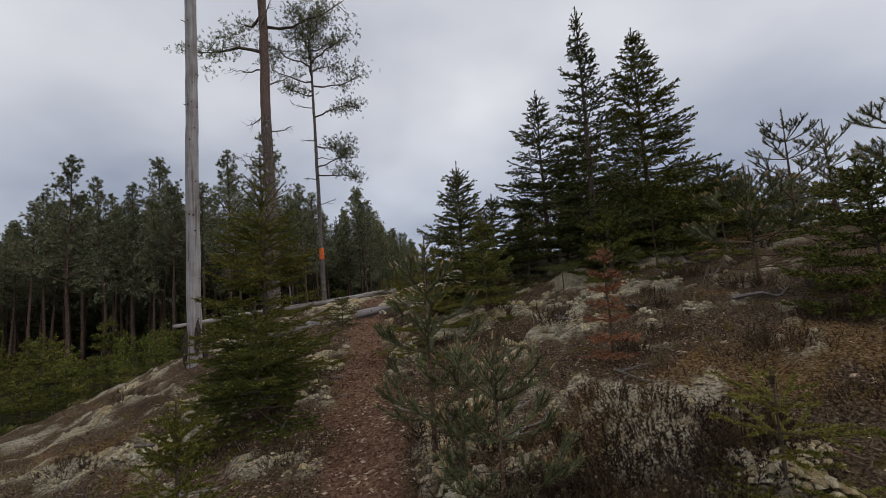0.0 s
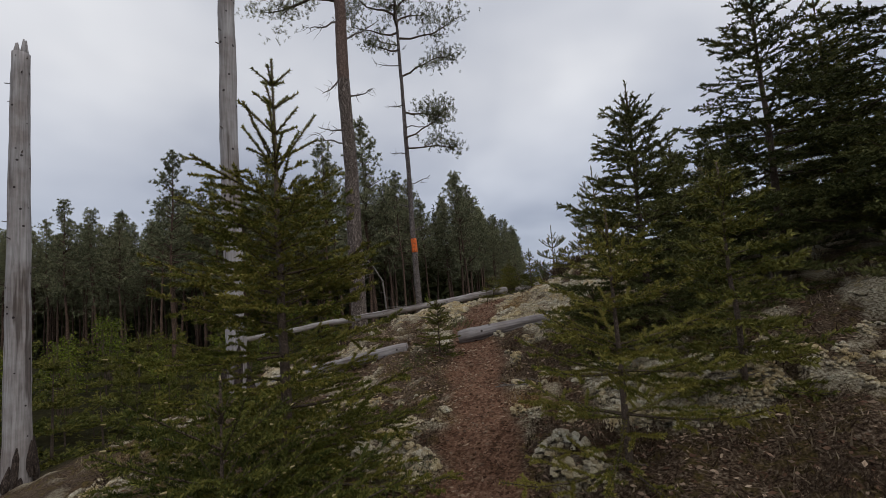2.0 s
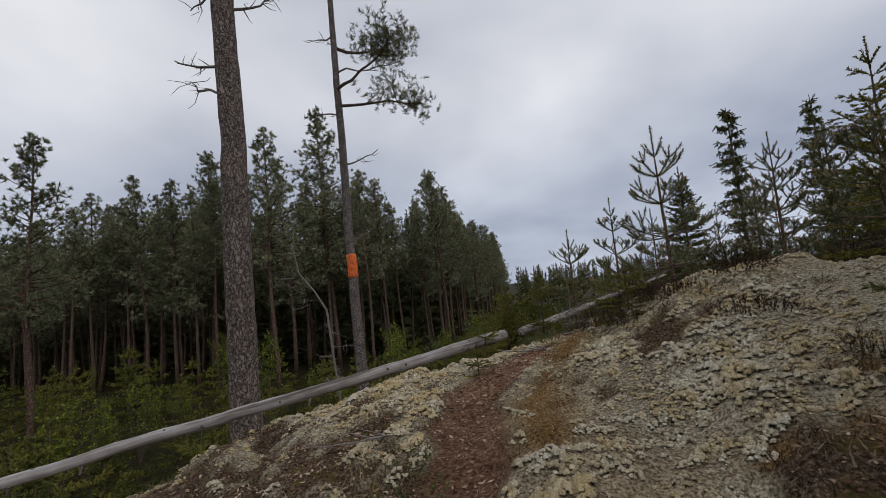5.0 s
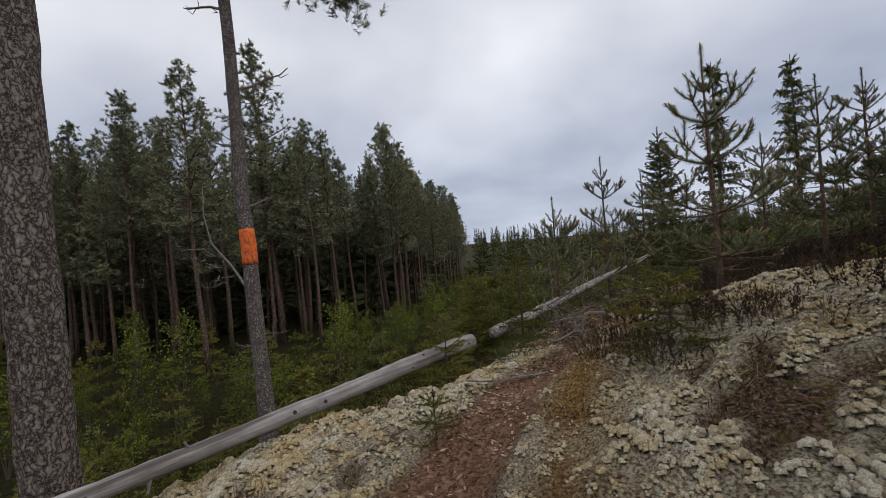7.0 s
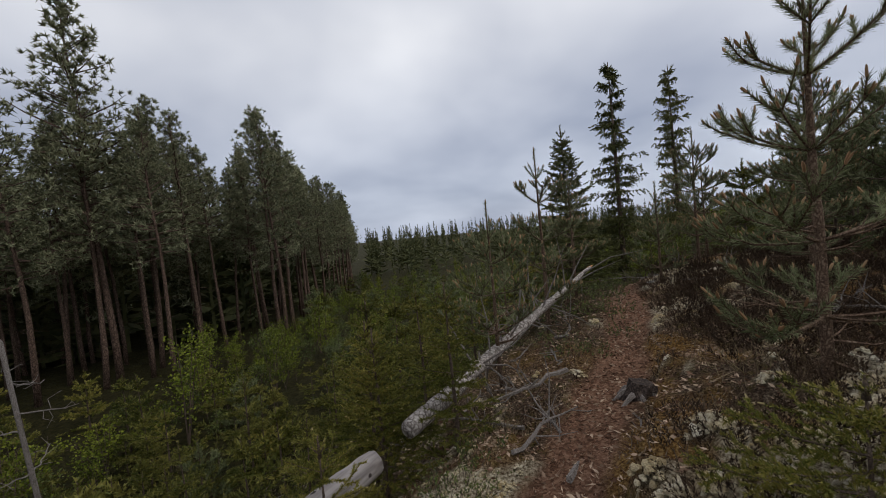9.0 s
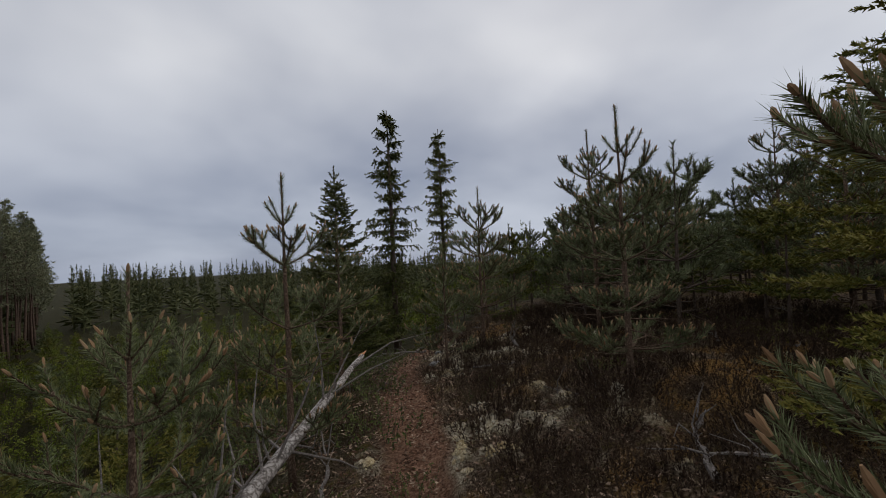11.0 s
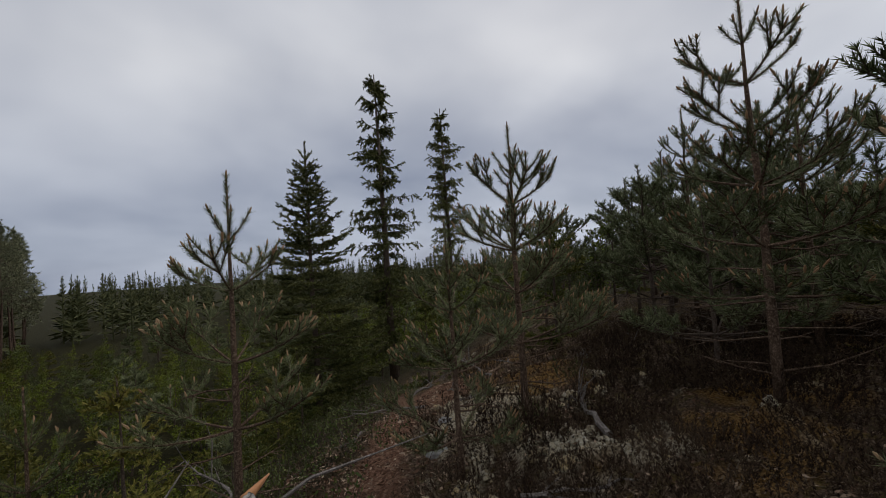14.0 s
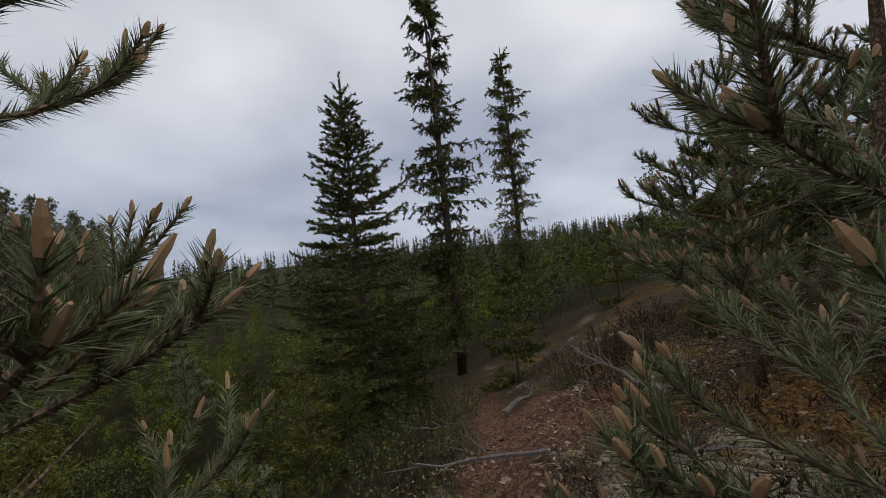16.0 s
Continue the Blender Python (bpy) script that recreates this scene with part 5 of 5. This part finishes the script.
def lichen_cushions():
    """Cauliflower cushions: a dome of small puffs each."""
    rng = np.random.default_rng(30)
    g = (1 + 5 ** 0.5) / 2
    v0 = np.array([(-1, g, 0), (1, g, 0), (-1, -g, 0), (1, -g, 0), (0, -1, g), (0, 1, g), (0, -1, -g), (0, 1, -g), (g, 0, -1), (g, 0, 1), (-g, 0, -1), (-g, 0, 1)]) / 1.9
    f0 = np.array([(0, 11, 5), (0, 5, 1), (0, 1, 7), (0, 7, 10), (0, 10, 11), (1, 5, 9), (5, 11, 4), (11, 10, 2), (7, 1, 8), (3, 9, 4), (3, 4, 2), (3, 8, 9), (4, 9, 5), (2, 4, 11), (9, 8, 1)])
    n = 160000
    x, y = rng.uniform(-5.5, 6.0, n), rng.uniform(-0.5, 18.5, n)
    b, li, mo = cover(x, y)
    u = np.abs(x - track_x(y))
    ok = (rng.random(n) < (1 - mo) * li ** 1.5 * np.clip(1.4 - u / 3.5, 0.10, 1)) & (b < 0.05)
    x, y = x[ok][:6800], y[ok][:6800]
    m, k = len(x), 12
    big = rng.uniform(0.022, 0.062, m) * (0.75 + 0.5 * value_noise(x * 1.7, y * 1.7, 33))
    a = rng.uniform(0, 6.28, (m, k)) + np.arange(k) * 2.4
    q = np.where(np.arange(k) == 0, 0.0, np.sqrt(rng.uniform(0.12, 1.0, (m, k))))
    X, Y = x[:, None] + big[:, None] * q * np.cos(a), y[:, None] + big[:, None] * q * np.sin(a)
    Z = ground_z(X, Y) + big[:, None] * (0.40 * (1 - q * q) + 0.10)
    r = big[:, None] * rng.uniform(0.24, 0.44, (m, k))
    X, Y, Z, r = X.ravel(), Y.ravel(), Z.ravel(), r.ravel()
    n = len(X)
    v = v0[None] * (1 + rng.uniform(-0.25, 0.25, (n, len(v0), 1))) * r[:, None, None] * [1, 1, 0.9]
    v = v + np.column_stack([X, Y, Z])[:, None, :]
    f = f0[None] + (np.arange(n) * len(v0))[:, None, None]
    me = mesh_from("lichen", v.reshape(-1, 3), f.reshape(-1, 3), LICHEN, True)
    tagged(new("lichen", me), "pale grey-white reindeer lichen cushions on the heath", "lichen", kind="stuff")


def heath_sprigs():
    """Fine dry sprigs and lichen stalks that stand over the whole heath in drifts."""
    rng = np.random.default_rng(35)
    s, pale = Soup(), Soup()
    n = 210000
    y = rng.uniform(-0.3, 19.5, n)
    x = track_x(y) + rng.normal(0, 2.1, n)
    b, li, mo = cover(x, y)
    drift = 0.5 + 0.8 * value_noise(x * 1.9, y * 1.9, 36) + 0.4 * value_noise(x * 6, y * 6, 37)
    right = np.where(x > track_x(y), 1.0, 0.6)
    dark = (rng.random(n) < drift * right * (1 - li)) & (b < 0.1)
    light = (rng.random(n) < 0.35 * li) & (b < 0.1)
    for soup, pick, lo, hi, wid in ((s, dark, 0.02, 0.085, 0.0045), (pale, light, 0.006, 0.017, 0.006)):
        xs, ys = x[pick], y[pick]
        m = len(xs)
        d = rng.normal(0, 0.45, (m, 3)) + [0, 0, 0.8]
        d /= np.linalg.norm(d, axis=1)[:, None]
        base = np.column_stack([xs, ys, ground_z(xs, ys) - 0.004])
        side = np.cross(d, rng.normal(size=(m, 3)))
        side *= (wid * rng.uniform(0.6, 1.5, m) / (np.linalg.norm(side, axis=1) + 1e-9))[:, None]
        tip = base + d * rng.uniform(lo, hi, m)[:, None]
        soup.add(np.stack([base - side, base + side, tip], 1).reshape(-1, 3), np.arange(3 * m).reshape(-1, 3))
    tagged(new("heath_sprigs", s.mesh("heath_sprigs", SPRIG)), "dry brown heath sprigs and dead stalks over the ground", "heath", kind="stuff")
    tagged(new("lichen_stalks", pale.mesh("lichen_stalks", LICHEN)), "pale branching lichen stalks between the cushions", "lichen", kind="stuff")


heath_sprigs()
lichen_cushions()


def litter():
    rng = np.random.default_rng(31)
    s = Soup()
    n = 80000
    y = rng.uniform(-0.5, 19, n)
    x = track_x(y) + rng.normal(0, 1.5, n)
    b, li, mo = cover(x, y)
    ok = rng.random(n) < (1 - 0.85 * li) * (1 - 0.25 * b)
    x, y = x[ok], y[ok]
    m = len(x)
    z = ground_z(x, y) + 0.004
    az = rng.uniform(0, 6.28, m)
    d = np.column_stack([np.cos(az), np.sin(az), rng.uniform(-0.1, 0.35, m)])
    d /= np.linalg.norm(d, axis=1)[:, None]
    s.blades(np.column_stack([x, y, z]), d, rng.uniform(0.015, 0.06, m), rng.uniform(0.006, 0.022, m), rng)
    tagged(new("litter", s.mesh("litter", LITTER)), "brown bark flakes, needles and cone scales on the ground", "litter", kind="stuff")


litter()


def make_heather(seed, r, n, hh):
    rng = np.random.default_rng(seed)
    c = Soup()
    P, D, L = [], [], []
    for k in range(n):
        a, q = rng.uniform(0, 6.28), r * math.sqrt(rng.random())
        p = np.array([math.cos(a) * q, math.sin(a) * q, -0.02])
        d = unit(np.array([math.cos(a) * 0.5 * q / r, math.sin(a) * 0.5 * q / r, 1]) + rng.normal(0, 0.22, 3))
        ln = hh * rng.uniform(0.55, 1.1) * (1 - 0.4 * (q / r) ** 2)
        P.append(p + d * ln * 0.25); D.append(d); L.append(ln * 0.75)
        for t in range(2):
            d2 = unit(d + rng.normal(0, 0.4, 3))
            P.append(p + d * ln * rng.uniform(0.4, 0.8)); D.append(d2); L.append(ln * 0.35)
    c.needles(P, D, L, 230, 0.014, 0.0042, 38, rng)
    return c.mesh("heather", HEATHER)


HEATHERS = [make_heather(201, 0.22, 90, 0.20), make_heather(202, 0.30, 120, 0.17), make_heather(203, 0.16, 60, 0.24)]
rngh = np.random.default_rng(40)
heath = scatter(120, (-4.5, 0.4, 6.5, 20.5), lambda x, y: abs(path_u(x, y)) > 0.50 and abs(x - float(track_x(y))) > 0.5 and (path_u(x, y) > 0 or y < 9.5) and abs(y - 8.6) > 0.55, 41, 0.34)
heath = [(0.75, 2.0), (1.0, 2.25), (0.5, 1.9), (0.9, 1.75), (1.3, 2.35), (0.62, 2.3), (-0.55, 11.9), (-0.3, 11.75), (0.7, 11.0), (1.1, 11.7), (0.3, 11.2), (1.15, 2.0), (0.8, 2.5), (1.05, 2.6), (1.45, 2.1), (0.35, 2.15), (-0.2, 11.35), (0.05, 11.85), (0.1, 11.4)] + heath + scatter(95, (1.4, 12.6, 7.0, 17.4), lambda x, y: path_u(x, y) > 0.55 and not (x < 4.6 and y > 16.5) and x - float(track_x(y)) > 0.5, 47, 0.33)
for i, (x, y) in enumerate(heath):
    ob = new("heather", HEATHERS[i % 3])
    ob.matrix_basis = spot(x, y, rngh.uniform(0, 360), rngh.uniform(0.7, 1.25) * (1.35 if i < 19 or y > 12.5 else 1.0), 0.01)
    tagged(ob, "dark brown heather tuft in the lichen", "heather", "heather tufts")


def make_grass(seed, n, ln):
    rng = np.random.default_rng(seed)
    s = Soup()
    b = np.column_stack([rng.normal(0, 0.08, n), rng.normal(0, 0.08, n), np.full(n, -0.01)])
    d = rng.normal(0, 0.6, (n, 3)) + [0, 0, 0.7]
    d /= np.linalg.norm(d, axis=1)[:, None]
    s.blades(b, d, rng.uniform(0.5, 1.1, n) * ln, 0.004, rng)
    return s.mesh("dry_grass", GRASS)


GRASSES = [make_grass(211, 70, 0.14), make_grass(212, 90, 0.11)]
gr = scatter(210, (-7, 0.5, 7, 21), lambda x, y: abs(path_u(x, y)) > 0.4, 43, 0.3)
for i, (x, y) in enumerate(gr):
    ob = new("dry_grass", GRASSES[i % 2])
    ob.matrix_basis = spot(x, y, rngh.uniform(0, 360), rngh.uniform(0.7, 1.4), 0.0)
    tagged(ob, "tuft of dry straw-coloured grass", "grass", "dry grass tufts")


def make_shrub(seed, r, n):
    rng = np.random.default_rng(seed)
    st, c = Soup(), Soup()
    B, D = [], []
    for k in range(n):
        a, q = rng.uniform(0, 6.28), r * math.sqrt(rng.random())
        p = np.array([math.cos(a) * q, math.sin(a) * q, -0.02])
        d = unit(np.array([math.cos(a) * 0.4, math.sin(a) * 0.4, 1]) + rng.normal(0, 0.25, 3))
        ln = rng.uniform(0.08, 0.2)
        st.tube([p, p + d * ln], [0.002, 0.001], 3)
        for t in range(9):
            B.append(p + d * ln * rng.uniform(0.3, 1)); D.append(unit(rng.normal(0, 1, 3) + [0, 0, 0.3]))
    c.blades(np.array(B), np.array(D), rng.uniform(0.012, 0.024, len(B)), 0.011, rng)
    return st.mesh("stem_frame", TWIG), c.mesh("foliage", SHRUB)


SHRUBS = [make_shrub(221, 0.2, 45), make_shrub(222, 0.15, 35)]
sh = [(-2.05, 8.0), (-2.2, 7.6), (-1.95, 9.1), (-2.1, 9.5), (-0.3, 1.9), (-0.1, 1.7), (0.2, 3.3), (-0.9, 13.3), (-1.1, 13.0), (-0.9, 12.4), (-1.2, 12.9), (0.3, 4.3), (-1.6, 5.5), (1.2, 14.9), (0.6, 14.6), (2.5, 15.6)]
sh += scatter(26, (0.3, 13.2, 7, 21), lambda x, y: abs(path_u(x, y)) > 0.45, 46, 0.5)
sh += scatter(70, (-0.5, 15.2, 7.5, 23), lambda x, y: -4.5 < path_u(x, y) < -0.3, 48, 0.33)
for i, (x, y) in enumerate(sh):
    st, c = SHRUBS[i % 2]
    thing("dwarf_shrub", spot(x, y, i * 47, 1.0 if i < 42 else 1.6), [("stem_frame", st, ""), ("foliage", c, "")], "low green dwarf shrub with small leaves", "shrub", "dwarf shrubs")


# ---- stump, stones and fallen twigs ----
def stump():
    s, bits = Soup(), Soup()
    rng = np.random.default_rng(51)
    s.tube([(0, 0, -0.05), (0, 0, 0.05), (0.01, 0, 0.11)], [0.17, 0.125, 0.09], 14, 0.22, 1)
    for k in range(9):
        a = k * 0.7
        bits.tube([(0, 0, 0.06), (math.cos(a) * 0.13, math.sin(a) * 0.13, 0.035), (math.cos(a) * (0.18 + 0.03 * (k % 3)), math.sin(a) * 0.21, -0.03)], [0.03, 0.024, 0.008], 6, 0.25, k)
    return thing("rotten_stump", spot(0.38, 13.45, 0, 1.0, 0.0), [("stump", s.mesh("stump", CHAR), ""), *boughs(bits, DEAD_TWIG, "root")], "low rotten stump with bare roots beside the path", "stump")


stump()

vi, fi = ico()
for i, (x, y, r) in enumerate(((3.2, 17.15, 0.12), (3.55, 17.5, 0.09), (0.9, 12.0, 0.10))):
    v = vi * (1 + 0.38 * np.array([noise.noise(Vector(q * 2.1) + Vector((i * 7, 0, 0))) for q in vi])[:, None]) * [r, r * 0.75, r * 0.32]
    ob = new("stone", mesh_from("stone", v, fi, ROCK, True))
    ob.matrix_basis = spot(x, y, i * 71, 1, -0.02)
    tagged(ob, "grey lichen-covered stone half sunk in litter", "stone", "stones")


def make_twig(seed):
    rng = np.random.default_rng(seed)
    s = Soup()
    pts = np.cumsum(np.vstack([[-0.25, 0, 0.012], rng.normal(0, 0.02, (6, 3)) * [1, 1, 0.3] + [0.09, 0, 0.002]]), 0)
    s.tube(pts, np.linspace(0.010, 0.004, 7), 5)
    for k in range(4):
        p = pts[rng.integers(1, 6)]
        s.tube([p, p + [rng.uniform(0.05, 0.15), rng.uniform(-0.15, 0.15), rng.uniform(0, 0.06)]], [0.005, 0.002], 4)
    return s.mesh("fallen_twig", DEAD_TWIG)


TWIGS = [make_twig(k) for k in (301, 302, 303, 304)]
tw = scatter(110, (-5, 1, 7, 20.5), lambda x, y: abs(path_u(x, y)) > 0.15, 44, 0.25)
for i, (x, y) in enumerate(tw):
    ob = new("fallen_twig", TWIGS[i % 4])
    ob.matrix_basis = spot(x, y, rngh.uniform(0, 360), rngh.uniform(0.5, 1.5), -0.01)
    tagged(ob, "dry grey twig lying on the ground", "twig", "fallen twigs")


def make_branch(seed, ln):
    rng = np.random.default_rng(seed)
    s = Soup()
    bough(s, None, rng, np.array([0, 0, 0.02]), 0.0, 0.05, ln, 0.018, 9, 0.0, 0.05)
    return boughs(s, DEAD_TWIG, "stick", 10)


BRANCHES = [make_branch(k, ln) for k, ln in ((401, 0.9), (402, 1.2), (403, 0.7))]
fallen = [(-0.75, 13.1, 30), (-0.55, 12.75, 80), (0.1, 14.1, 200), (-0.5, 13.6, 140), (0.5, 15.2, 60), (1.9, 13.3, 20), (2.4, 12.9, 120), (2.9, 15.6, 260), (3.6, 16.0, 40), (3.9, 18.3, 150), (4.6, 18.0, 70), (5.1, 17.2, 300), (3.3, 18.6, 220), (-3.1, 4.2, 60), (-3.6, 3.2, 20), (-2.6, 2.6, 50), (1.9, 4.6, 10), (2.6, 3.9, 350), (3.2, 5.2, 30), (2.0, 17.8, 100), (4.4, 19.3, 10), (-3.9, 12.6, 30), (-2.9, 13.2, 70)]
for i, (x, y, a) in enumerate(fallen):
    thing("fallen_branch", spot(x, y, a, 0.85 + 0.3 * (i % 3) / 2, -0.01), BRANCHES[i % 3], "dry bleached branch lying on the litter", "branch", "fallen branches")
